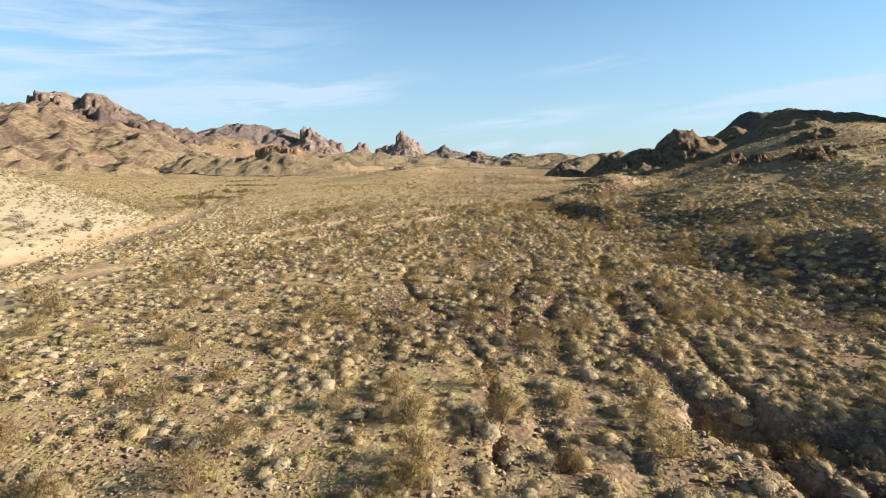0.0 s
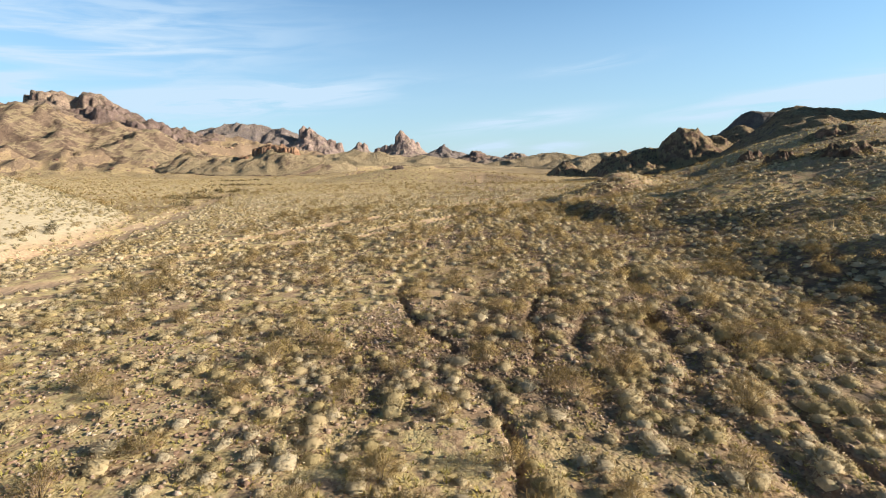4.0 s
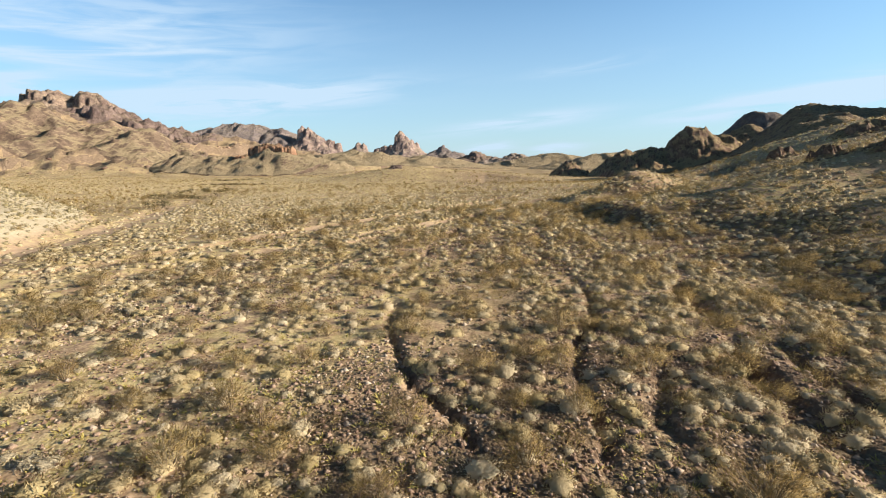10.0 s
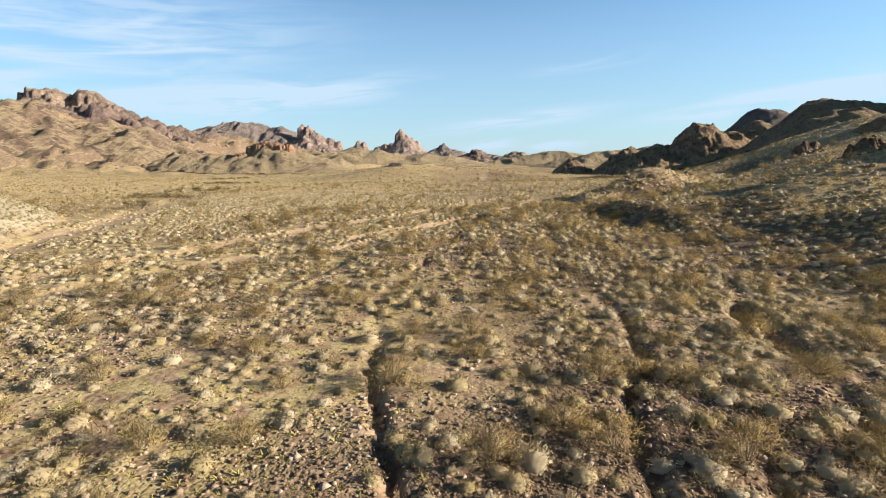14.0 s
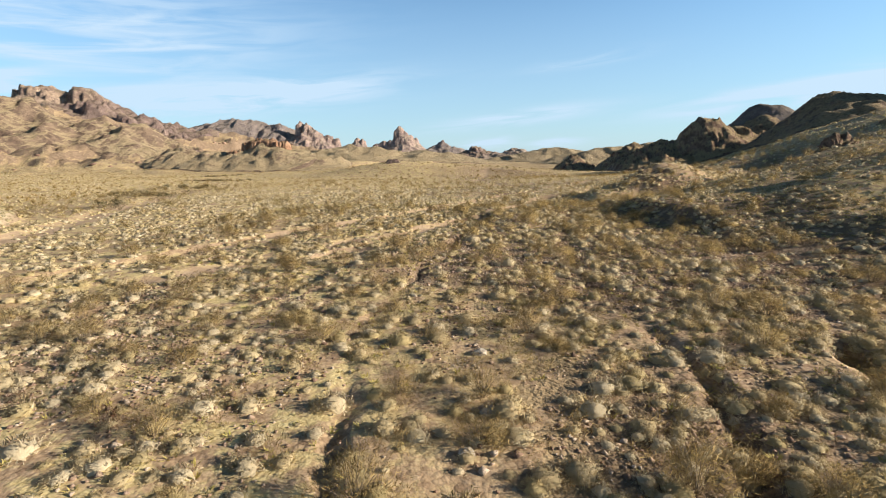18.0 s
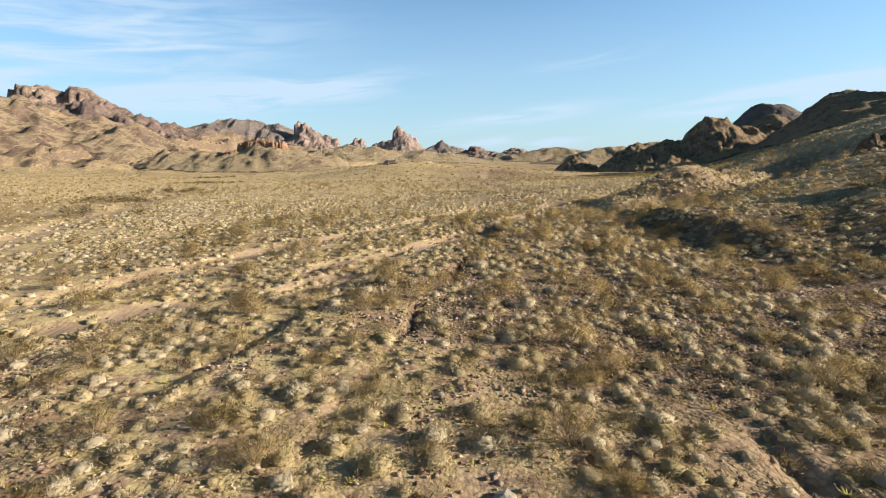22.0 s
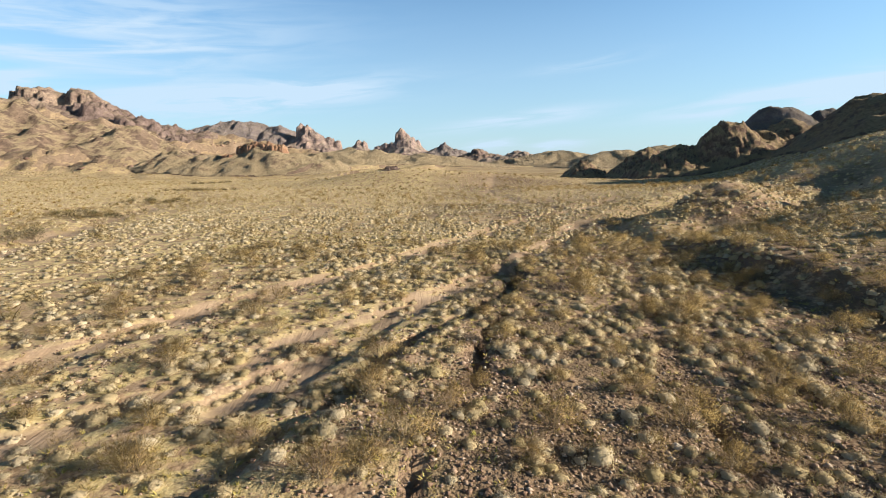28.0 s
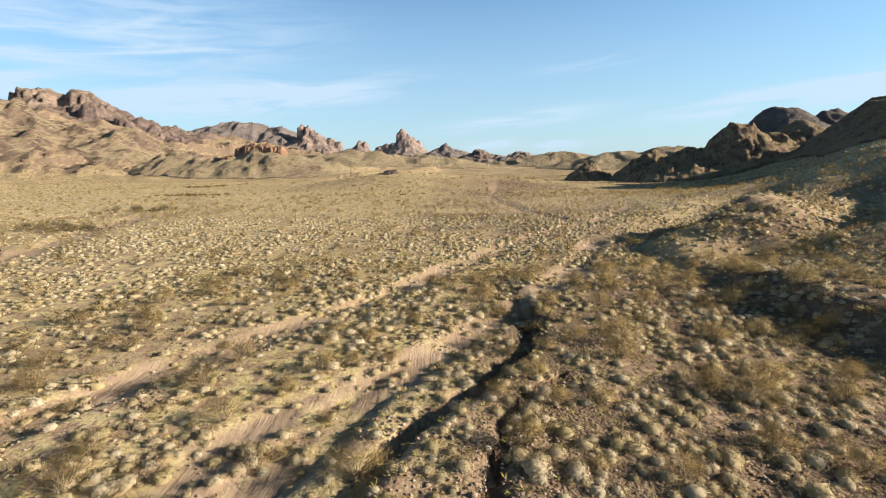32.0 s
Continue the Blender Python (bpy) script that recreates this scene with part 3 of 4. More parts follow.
def make_ground():
    """One sheet from underfoot to the horizon, on rings round a point behind the start."""
    fine = np.linspace(-58, 58, 370)
    ang = np.radians(np.concatenate([fine, np.linspace(58, 302, 62)[1:-1]]))
    r = [0.5, 3, 6, 9, 12, 15]
    step = 0.34
    while r[-1] < 4700:
        if r[-1] > 105:
            step = min(step * 1.035, 0.0135 * r[-1])
        r.append(r[-1] + step)
    r = np.array(r)
    a, rr = np.meshgrid(ang, r)
    x, y = -rr * np.sin(-a), -10 + rr * np.cos(a)
    z = height(x, y)
    me = mesh_from("ground", np.stack([x, y, z], -1).reshape(-1, 3), grid_faces(len(r), len(ang), True), SOIL)
    sand = wash_mask(x, y) * (1 - smooth((np.hypot(x, y - 50) - 150) / 60))
    green = np.clip(0.70 + 0.9 * fbm(x, y, 18, 3, 81) - 0.28 * smooth((x - 3) / 5) * (x < 22) + 0.5 * smooth((1 - x) / 5), 0, 1)
    # dark gravel; on the bank and right-hand floor it also paints in shade
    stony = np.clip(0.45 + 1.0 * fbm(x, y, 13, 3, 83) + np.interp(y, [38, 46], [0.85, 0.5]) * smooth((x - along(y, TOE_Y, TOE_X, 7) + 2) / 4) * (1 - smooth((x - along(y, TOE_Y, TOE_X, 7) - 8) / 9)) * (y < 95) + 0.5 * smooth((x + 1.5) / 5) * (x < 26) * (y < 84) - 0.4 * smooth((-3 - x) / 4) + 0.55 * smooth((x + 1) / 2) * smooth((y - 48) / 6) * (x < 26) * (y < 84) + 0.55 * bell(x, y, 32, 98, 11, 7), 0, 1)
    s = along(y, LEFT_Y, LEFT_X, 6) - x
    pale = smooth(s / 2.5) * (y < 125)
    sand = np.maximum(sand, 0.95 * pale)
    hills = smooth((landform(x, y) - 6) / 14) * (y > 200)
    slope = smooth((x - along(y, TOE_Y, TOE_X, 7) - 6) / 8) * (y < 330)
    green = np.maximum(green * (1 - 0.8 * hills), slope * np.clip(0.85 + 0.9 * fbm(x, y, 14, 3, 79), 0.3, 1))
    bank = x - along(y, TOE_Y, TOE_X, 7)
    green = green * (1 - 0.85 * smooth((bank + 1) / 3) * (1 - smooth((bank - 14) / 8)) * (1 - smooth((y - 38) / 8)))
    far = smooth((np.hypot(x, y - 40) - 150) / 130)
    cover = me.color_attributes.new("cover", "FLOAT_COLOR", "POINT")
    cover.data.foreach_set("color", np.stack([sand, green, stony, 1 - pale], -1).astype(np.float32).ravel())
    fa = me.attributes.new("far", "FLOAT", "POINT")
    fa.data.foreach_set("value", far.astype(np.float32).ravel())
    return tagged(new("ground", me), "dry tan desert ground with sandy washes, gullies and scrub-covered hillsides", "ground", kind="structure")


make_ground()


# ---- mountains, buttes and rock outcrops ----
def relief_height(wx, wy, cx, cy, half, peaks, rough, size, seed):
    hx, hy = half
    x, y = wx - cx, wy - cy
    warp = 0.22 * fbm(wx, wy, size, 4, seed)
    top = max(p[2] for p in peaks)
    z = np.zeros_like(x)
    for dx, dy, h, rx, ry, steep in peaks:
        r = np.hypot((x - dx) / rx, (y - dy) / ry)
        if steep > 0:
            r = r * (1 + 1.8 * warp + 0.55 * (ridged(wx, wy, size * 0.4, 3, seed + 3) - 0.6))
            z = np.maximum(z, h * smooth((1.1 - r) / (0.30 if steep > 1 else 0.5)) * (0.84 + 0.16 * np.clip(1 - r, 0, 1)))
        elif steep < 0:
            z = np.maximum(z, h * smooth(1 - r * (1 + 0.4 * warp)))
        else:
            z = np.maximum(z, h * np.clip(1 - r * (1 + 0.5 * warp), 0, 1) ** 1.2)
    k = smooth(z / (0.25 * top))
    z = z + rough * k * (1.5 * (ridged(wx, wy, size, 5, seed + 5) - 0.62) + 0.5 * fbm(wx, wy, size * 0.3, 3, seed + 9))
    edge = smooth((1 - np.maximum(np.abs(x) / hx, np.abs(y) / hy)) / 0.12)
    deep = 2.0 + 0.02 * hx
    return landform(wx, wy) - deep + (z + deep) * smooth(z / (0.06 * top)) * edge


def relief(name, label, category, cx, cy, half, step, peaks, mat, rough, size, seed, group="", kind="structure"):
    """A rocky height field. peaks: dx, dy, height, radius across, radius along, shape (-1 a round hill, 0 a cone of scree, 1 a crag, 2 a tower)."""
    xs, ys = np.arange(-half[0], half[0] + step, step), np.arange(-half[1], half[1] + step * 1.5, step * 1.5)
    x, y = np.meshgrid(xs, ys)
    z = relief_height(x + cx, y + cy, cx, cy, half, peaks, rough, size, seed)
    me = mesh_from(name, np.stack([x, y, z], -1).reshape(-1, 3), grid_faces(len(ys), len(xs)), mat)
    ob = new(name, me)
    ob.location = (cx, cy, 0)
    return tagged(ob, label, category, group, kind)


def make_mountains():
    # the middle, half sizes, step, then peaks above the land
    relief("mesa_mountain", "tall mesa mountain with broken tan and red cliffs on top", "mountain", -760, 1060, (420, 230), 3.0,
           [(-20, 60, 40, 240, 190, 0), (-104, 2, 40, 16, 34, 2), (-82, -5, 49, 17, 34, 2), (-62, 0, 52, 14, 34, 2), (-30, 10, 46, 34, 42, 2), (4, 22, 54, 30, 44, 2), (30, 24, 58, 24, 40, 2), (70, 20, 28, 84, 110, 0)],
           BUTTE_ROCK, 9, 46, 101)
    relief("rock_ridge", "dark purple-brown rocky ridge below the mesa", "mountain", -595, 1010, (190, 120), 2.5,
           [(-90, 20, 40, 100, 90, 0), (-40, 0, 26, 90, 80, 0), (20, -10, 16, 100, 70, 0), (80, -20, 15, 90, 70, 0), (-60, -40, 28, 22, 20, 1), (0, -50, 20, 20, 18, 1), (50, -50, 16, 18, 16, 1)], PURPLE_ROCK, 10, 40, 105)
    relief("far_mountain", "long hazy brown mountain ridge with gullied slopes", "mountain", -650, 1720, (520, 260), 5.0,
           [(-110, 0, 138, 330, 240, -1), (-20, 20, 144, 300, 240, -1), (90, 0, 124, 230, 220, -1), (180, -20, 70, 220, 180, -1)], HAZY_ROCK, 16, 110, 111)
    relief("butte", "reddish rock butte with a twin tower crown", "butte", -430, 1660, (230, 150), 2.5,
           [(-8, 0, 120, 190, 150, 0), (-36, 0, 134, 16, 22, 2), (-14, 0, 128, 20, 22, 2), (14, 0, 100, 18, 24, 1), (60, -10, 88, 22, 24, 1), (86, -10, 78, 18, 22, 1)],
           MAUVE_ROCK, 8, 34, 121, "buttes")
    relief("butte", "small pale rock butte on the skyline", "butte", -410, 2450, (170, 120), 3.5,
           [(0, 0, 106, 150, 120, 0), (0, 0, 112, 24, 30, 1), (24, 0, 104, 20, 30, 1)], MAUVE_ROCK, 8, 40, 131, "buttes")
    relief("butte", "tall reddish rock butte with a castle-like tower", "butte", -190, 2500, (300, 190), 3.5,
           [(6, 0, 146, 200, 170, 0), (-14, 0, 166, 32, 34, 2), (14, 0, 144, 26, 30, 1), (44, 0, 124, 22, 28, 1), (68, 0, 108, 20, 26, 1), (-90, -20, 94, 32, 34, 1), (-58, -20, 100, 26, 34, 1), (-120, -20, 82, 30, 34, 1)],
           MAUVE_ROCK, 8, 40, 141, "buttes")
    relief("far_hill", "pointed dark hill with shaded flank", "hill", 10, 2000, (220, 160), 4.0,
           [(0, 0, 74, 200, 150, 0), (6, 0, 78, 60, 60, 0)], HAZY_ROCK, 14, 48, 151, "far hills")
    relief("far_hill", "brown hill with a rocky cap", "hill", 118, 1500, (150, 120), 3.0,
           [(0, 0, 42, 150, 120, 0), (-8, 0, 45, 26, 40, 1), (50, -30, 22, 80, 60, 0)], PURPLE_ROCK, 9, 30, 161, "far hills")
    relief("far_hill", "reddish pointed desert hill", "hill", 190, 1250, (150, 120), 3.0,
           [(0, 0, 34, 130, 110, 0)], MAUVE_ROCK, 9, 32, 171, "far hills")
    relief("far_hill", "low olive-brown scrub hill", "hill", 190, 760, (170, 110), 2.5,
           [(-10, 0, 21, 150, 100, -1), (60, 0, 16, 90, 80, -1)], HILL_SOIL, 4.5, 42, 181, "far hills")
    relief("far_hill", "low olive-brown scrub hill", "hill", 225, 620, (160, 100), 2.5,
           [(-10, 0, 19, 120, 80, -1), (40, 0, 21, 90, 80, -1)], HILL_SOIL, 4.5, 38, 191, "far hills")
    relief("foothill", "tan knoll with gullied slopes below a red crest", "hill", -165, 450, (115, 70), 1.2,
           [(12, -8, 20, 85, 58, 0), (12, -8, 14, 34, 26, -1), (-52, 6, 14, 52, 44, 0), (-90, 30, 12, 40, 40, 0)], TAN_HILL, 4.5, 34, 193, "tan foothills")
    relief("foothill", "broad tan foothill with dark rock ledges", "hill", -430, 620, (210, 130), 2.2,
           [(-70, -20, 46, 150, 105, 0), (20, 10, 34, 120, 90, 0), (95, -40, 20, 90, 70, 0), (-150, -40, 44, 100, 90, 0)], TAN_HILL, 8.5, 60, 195, "tan foothills")
    relief("foothill", "low tan foothill with scattered scrub", "hill", -70, 600, (190, 90), 2.2,
           [(-40, 0, 15, 120, 80, 0), (60, 10, 12, 110, 70, 0)], TAN_HILL, 3.5, 44, 197, "tan foothills")
    relief("dark_peak", "dark double-topped rocky peak behind the hillside", "mountain", 470, 735, (200, 150), 2.5,
           [(8, 0, 66, 130, 110, -1), (-3, 0, 70, 90, 80, -1), (22, 0, 69, 90, 80, -1), (76, 0, 63, 90, 80, -1)], PEAK_ROCK, 6, 34, 201)
    relief("dark_hill", "steep dark brown scrub hill with a rocky crest", "hill", 160, 222, (84, 62), 1.1,
           [(-6, -8, 12.5, 38, 36, -1), (12, -2, 11.0, 38, 38, -1), (-16, -24, 9.5, 30, 30, -1), (-27, -40, 6.0, 28, 28, -1)], DARK_HILL, 2.4, 13, 205, "dark hills")
    relief("dark_hill", "dark scrub shoulder behind the rock knobs", "hill", 146, 272, (52, 42), 0.9,
           [(-6, 0, 19, 42, 34, -1), (14, -4, 18, 36, 30, -1), (-28, 2, 12, 30, 26, 0)], DARK_HILL, 3.0, 14, 207, "dark hills")
    relief("dark_hill", "dark scrub hill on the valley's sunny side", "hill", 236, 262, (70, 55), 1.2,
           [(0, 0, 12, 62, 50, 0), (24, 0, 11, 50, 50, 0)], DARK_HILL, 4.0, 20, 209, "dark hills")
    # rock knobs on the sunny side
    relief("rock_knob", "dark craggy rock knob rising from the valley floor", "rock outcrop", 80, 311, (22, 20), 0.42,
           [(0, 0, 9.2, 16, 14, -1), (-2.5, -1, 9.0, 11, 10, 0), (6, -2, 6.0, 10, 9, -1)], DARK_ROCK, 2.2, 5, 211, "rock knobs")
    relief("rock_knob", "dark craggy rock knob at the foot of the hillside", "rock outcrop", 111, 298, (36, 28), 0.5,
           [(-2, 0, 15.0, 26, 22, -1), (-5, -2, 13.5, 20, 17, 0), (10, -4, 9.5, 20, 16, -1)], DARK_ROCK, 2.3, 6, 221, "rock knobs")
    relief("rock_dome", "dark rounded rock dome on the hill's shoulder", "rock outcrop", 126, 254, (46, 32), 0.6,
           [(-2, 0, 21.5, 28, 24, -1), (-4, -2, 21, 24, 18, 0), (-20, 3, 15, 34, 26, 0), (14, 5, 15, 28, 24, -1)], DARK_ROCK, 2.7, 7, 231, "rock knobs")
    relief("red_rock_crest", "crumbling red rock crest along a knoll's top", "rock outcrop", -150, 440, (44, 22), 0.6,
           [(-6, 0, 22.5, 13, 8, 1), (6, 0, 21.5, 11, 8, 1), (16, -2, 19.5, 10, 7, 1), (-24, -6, 16, 8, 7, 1), (0, -1, 18.5, 36, 18, -1)], RED_ROCK, 3.2, 6, 241)
    for k, (cx, cy, sx, h) in enumerate([(61, 100, 3.5, 1.2), (53, 69, 4, 1.2), (71, 84, 5, 1.3), (42, 113, 4.5, 1.2), (47, 116, 5, 1.0), (86, 112, 6, 1.6), (70, 60, 6, 2.0), (92, 92, 7, 1.8), (150, 216, 9, 2.0), (172, 236, 10, 2.0), (184, 246, 10, 1.5), (57.5, 96, 4, 1.8), (47.5, 73.5, 3, 1.2)]):
        relief("rock_outcrop", "weathered brown rock outcrop on the grassy slope", "rock outcrop", cx, cy, (sx * 1.7, sx * 1.2), sx / 26,
               [(0, 0, h * 0.7, sx * 1.2, sx * 0.9, 0), (-0.2 * sx, -0.1 * sx, h, sx * 0.5, sx * 0.45, 1), (0.4 * sx, 0, h * 0.8, sx * 0.4, sx * 0.4, 1)],
               DARK_ROCK, 0.6 * h, sx * 0.5, 300 + 7 * k, "slope outcrops")
    for k, (cx, cy, sx, h) in enumerate([(-400, 590, 15, 6), (-320, 640, 16, 5), (-385, 580, 10, 4), (-250, 515, 12, 3), (-520, 640, 16, 6), (-560, 780, 24, 9), (-420, 800, 26, 9), (-20.5, 231, 3.2, 1.3)]):
        relief("rock_outcrop", "dark red-brown rock outcrop on a bare hillside", "rock outcrop", cx, cy, (sx * 1.7, sx * 1.2), sx / 22,
               [(0, 0, h * 0.5, sx * 1.4, sx, 0), (-0.3 * sx, -0.1 * sx, h, sx * 0.5, sx * 0.4, 1), (0.4 * sx, 0, h * 0.8, sx * 0.45, sx * 0.4, 1)],
               PURPLE_ROCK, 0.6 * h, sx * 0.5, 400 + 7 * k, "hillside outcrops")


make_mountains()


# ---- plants and stones ----
rng = np.random.default_rng(7)


def blade_set(count, radius, tall, width, seed, low=0.15):
    """Thin tapering blades, a triangle each, that lean out of one root."""
    r = np.random.default_rng(seed)
    phi, up = r.uniform(0, 2 * np.pi, count), r.uniform(low, 1, count) ** 0.75
    lean = np.arccos(np.clip(up, 0, 1))
    reach = r.uniform(0.8, 1.1, count)
    tip = np.stack([radius * np.sin(lean) * np.cos(phi), radius * np.sin(lean) * np.sin(phi), tall * np.cos(lean)], -1) * reach[:, None]
    root = tip * r.uniform(0.15, 0.55, (count, 1))
    root[:, 2] *= 0.7
    side = np.stack([-np.sin(phi), np.cos(phi), r.uniform(-0.4, 0.4, count)], -1) * width * r.uniform(0.6, 1.3, count)[:, None]
    v = np.stack([root - side, root + side, tip], 1).reshape(-1, 3)
    return v, np.arange(3 * count).reshape(-1, 3)


def tuft(count, core, length, width, seed, bulges=3):
    """A fuzzy round tuft: a heart of matted old grass under short sprays that point up and out. The heart's corners come first."""
    r = np.random.default_rng(seed)

    def shell(phi, up, far_out):
        lump = 1 + 0.20 * np.sin(bulges * phi + seed) + 0.12 * np.sin((bulges + 2) * phi + 2.1 * seed)
        out = np.sqrt(np.clip(1 - up * up, 0, 1)) * lump
        return np.stack([0.5 * out * np.cos(phi), 0.5 * out * np.sin(phi), 0.40 * up], -1) * far_out
    rings, segs = core
    hv, hf = [], []
    for k in range(rings):
        phi = 2 * np.pi * (np.arange(segs) + 0.5 * (k % 2)) / segs
        hv.append(shell(phi, np.full(segs, math.sin(0.5 * math.pi * k / rings) - 0.14), r.uniform(0.60, 0.74, (segs, 1))))
    hv.append(np.array([[0, 0, 0.27]]))
    for k in range(rings - 1):
        for j in range(segs):
            p, q = k * segs + j, k * segs + (j + 1) % segs
            hf += [(p, q, q + segs), (p, q + segs, p + segs)]
    top = (rings - 1) * segs
    hf += [(top + j, top + (j + 1) % segs, rings * segs) for j in range(segs)]
    heart = (np.concatenate(hv), np.array(hf))
    # sprays of matted blades that lie over the round outline
    phi, up = r.uniform(0, 2 * np.pi, count), r.uniform(0.05, 1, count)
    c = shell(phi, up, r.uniform(0.70, 1.0, (count, 1)))
    away = c / np.linalg.norm(c, axis=1, keepdims=True)
    w = 0.30 * away + np.array([0, 0, 0.35]) + r.normal(0, 0.55, (count, 3))
    w = w / np.linalg.norm(w, axis=1, keepdims=True)
    u = np.cross(w, away + r.normal(0, 0.3, (count, 3)))
    s = r.uniform(0.6, 1.35, (count, 1))
    u = u / np.linalg.norm(u, axis=1, keepdims=True) * width * s
    v = np.stack([c - u - w * length * s, c + u - w * length * s, c + w * length * s], 1).reshape(-1, 3)
    return joined(heart, (v, np.arange(3 * count).reshape(-1, 3))) + (rings * segs + 1,)


def soften(me, verts, faces, centre, low, seed, calm=None):
    """Turn a tuft's blades outward and let them shade as one round body."""
    r = np.random.default_rng(seed)
    out = (verts - centre) * (1, 1, 1.5) + np.array([0, 0, low])
    out = out / np.maximum(np.linalg.norm(out, axis=1, keepdims=True), 1e-6)
    waver = np.repeat(r.normal(0, 0.2, (len(verts) // 3 + 1, 3)), 3, 0)[:len(verts)]
    if calm is not None:
        waver[calm] = 0
    out = out + waver
    out = out / np.linalg.norm(out, axis=1, keepdims=True)
    me.normals_split_custom_set_from_vertices(out.astype(np.float32))


def facing(verts, faces, centre):
    p = verts[faces]
    n = np.cross(p[:, 1] - p[:, 0], p[:, 2] - p[:, 0])
    away = p.mean(1) - centre[faces[:, 0]]
    return np.where(((n * away).sum(1) < 0)[:, None], faces[:, ::-1], faces)


def joined(*sets):
    vs, fs, n = [], [], 0
    for v, f in sets:
        vs.append(v), fs.append(f + n)
        n += len(v)
    return np.concatenate(vs), np.concatenate(fs)


def scatter(name, label, category, variants, x, y, size, mat, seed, sink=0.03, flat=1.0, round_shade=False):
    """Many small plants or stones as one mesh, each with a tint of its own."""
    r = np.random.default_rng(seed)
    z = height(x, y)
    turn, pick, tint = r.uniform(0, 2 * np.pi, len(x)), r.integers(0, len(variants), len(x)), r.uniform(0, 1, len(x))
    squash = r.uniform(0.8, 1.2, len(x)) * flat
    verts, faces, tints, mids, base = [], [], [], [], 0
    for k, (v, f, *heart) in enumerate(variants):
        at = np.nonzero(pick == k)[0]
        if not len(at):
            continue
        c, s = np.cos(turn[at])[:, None], np.sin(turn[at])[:, None]
        sz = size[at][:, None]
        px = (v[:, 0] * c - v[:, 1] * s) * sz + x[at][:, None]
        py = (v[:, 0] * s + v[:, 1] * c) * sz + y[at][:, None]
        pz = v[:, 2] * sz * squash[at][:, None] + z[at][:, None] - sink
        verts.append(np.stack([px, py, pz], -1).reshape(-1, 3))
        faces.append((f[None] + (np.arange(len(at)) * len(v))[:, None, None] + base).reshape(-1, 3))
        shade = tint[at][:, None] + np.repeat(r.normal(0, 0.10, (len(at), len(v) // 3 + 1)), 3, 1)[:, :len(v)]
        if heart:
            shade[:, :heart[0]] = 2.0 + tint[at][:, None]
        tints.append(shade.ravel())
        mids.append(np.repeat(np.stack([x[at], y[at], z[at]], -1), len(v), 0))
        base += len(at) * len(v)
    verts, faces = np.concatenate(verts), np.concatenate(faces)
    if round_shade:
        faces = facing(verts, faces, np.concatenate(mids))
    me = mesh_from(name, verts, faces, mat)
    if round_shade:
        soften(me, verts, faces, np.concatenate(mids), 0.12, seed, np.concatenate(tints) > 1.9)
    a = me.attributes.new("tint", "FLOAT", "POINT")
    a.data.foreach_set("value", np.concatenate(tints).astype(np.float32))
    return tagged(new(name, me), label, category, kind="stuff")


def spread(x0, x1, y0, y1, cell, seed, keep):
    """Jittered places, thinned by keep(x, y)."""
    r = np.random.default_rng(seed)
    gx, gy = np.meshgrid(np.arange(x0, x1, cell), np.arange(y0, y1, cell))
    x, y = gx.ravel() + r.uniform(0, cell, gx.size), gy.ravel() + r.uniform(0, cell, gx.size)
    ok = r.uniform(0, 1, len(x)) < keep(x, y)
    return x[ok], y[ok]


def gully_mask(x, y):
    m = np.zeros(np.shape(x))
    for pts, w, depth in GULLIES:
        d, _ = to_line(x, y, pts)
        m = np.maximum(m, 1 - smooth((d - 0.5 * w) / (0.6 * w)))
    return m


def lushness(x, y):
    k = 0.85 + 1.0 * fbm(x, y, 6, 3, 91) + 0.3 * fbm(x, y, 40, 2, 93)
    k = np.clip(k, 0.3, 1)
    pale = smooth((along(y, LEFT_Y, LEFT_X, 6) - x) / 3) * (y < 120)
    return k * (1 - 0.5 * wash_mask(x, y)) * (1 - 0.35 * pale)


def clumped(x, y):
    """Tufts gather in small clumps with bare gravel between."""
    return np.clip(0.85 + 1.3 * fbm(x, y, 2.4, 3, 92), 0.2, 1)


def on_pale(x, y):
    return (x < along(y, LEFT_Y, LEFT_X, 6) - 1) & (y < 125)


def nearby(x, y):
    return (x > -14) & (x < 17) & (y > 8) & (y < 84)


def middle(x, y):
    return (x > -46) & (x < 56) & (y > -14) & (y < 130) | on_pale(x, y) & (x > -92)


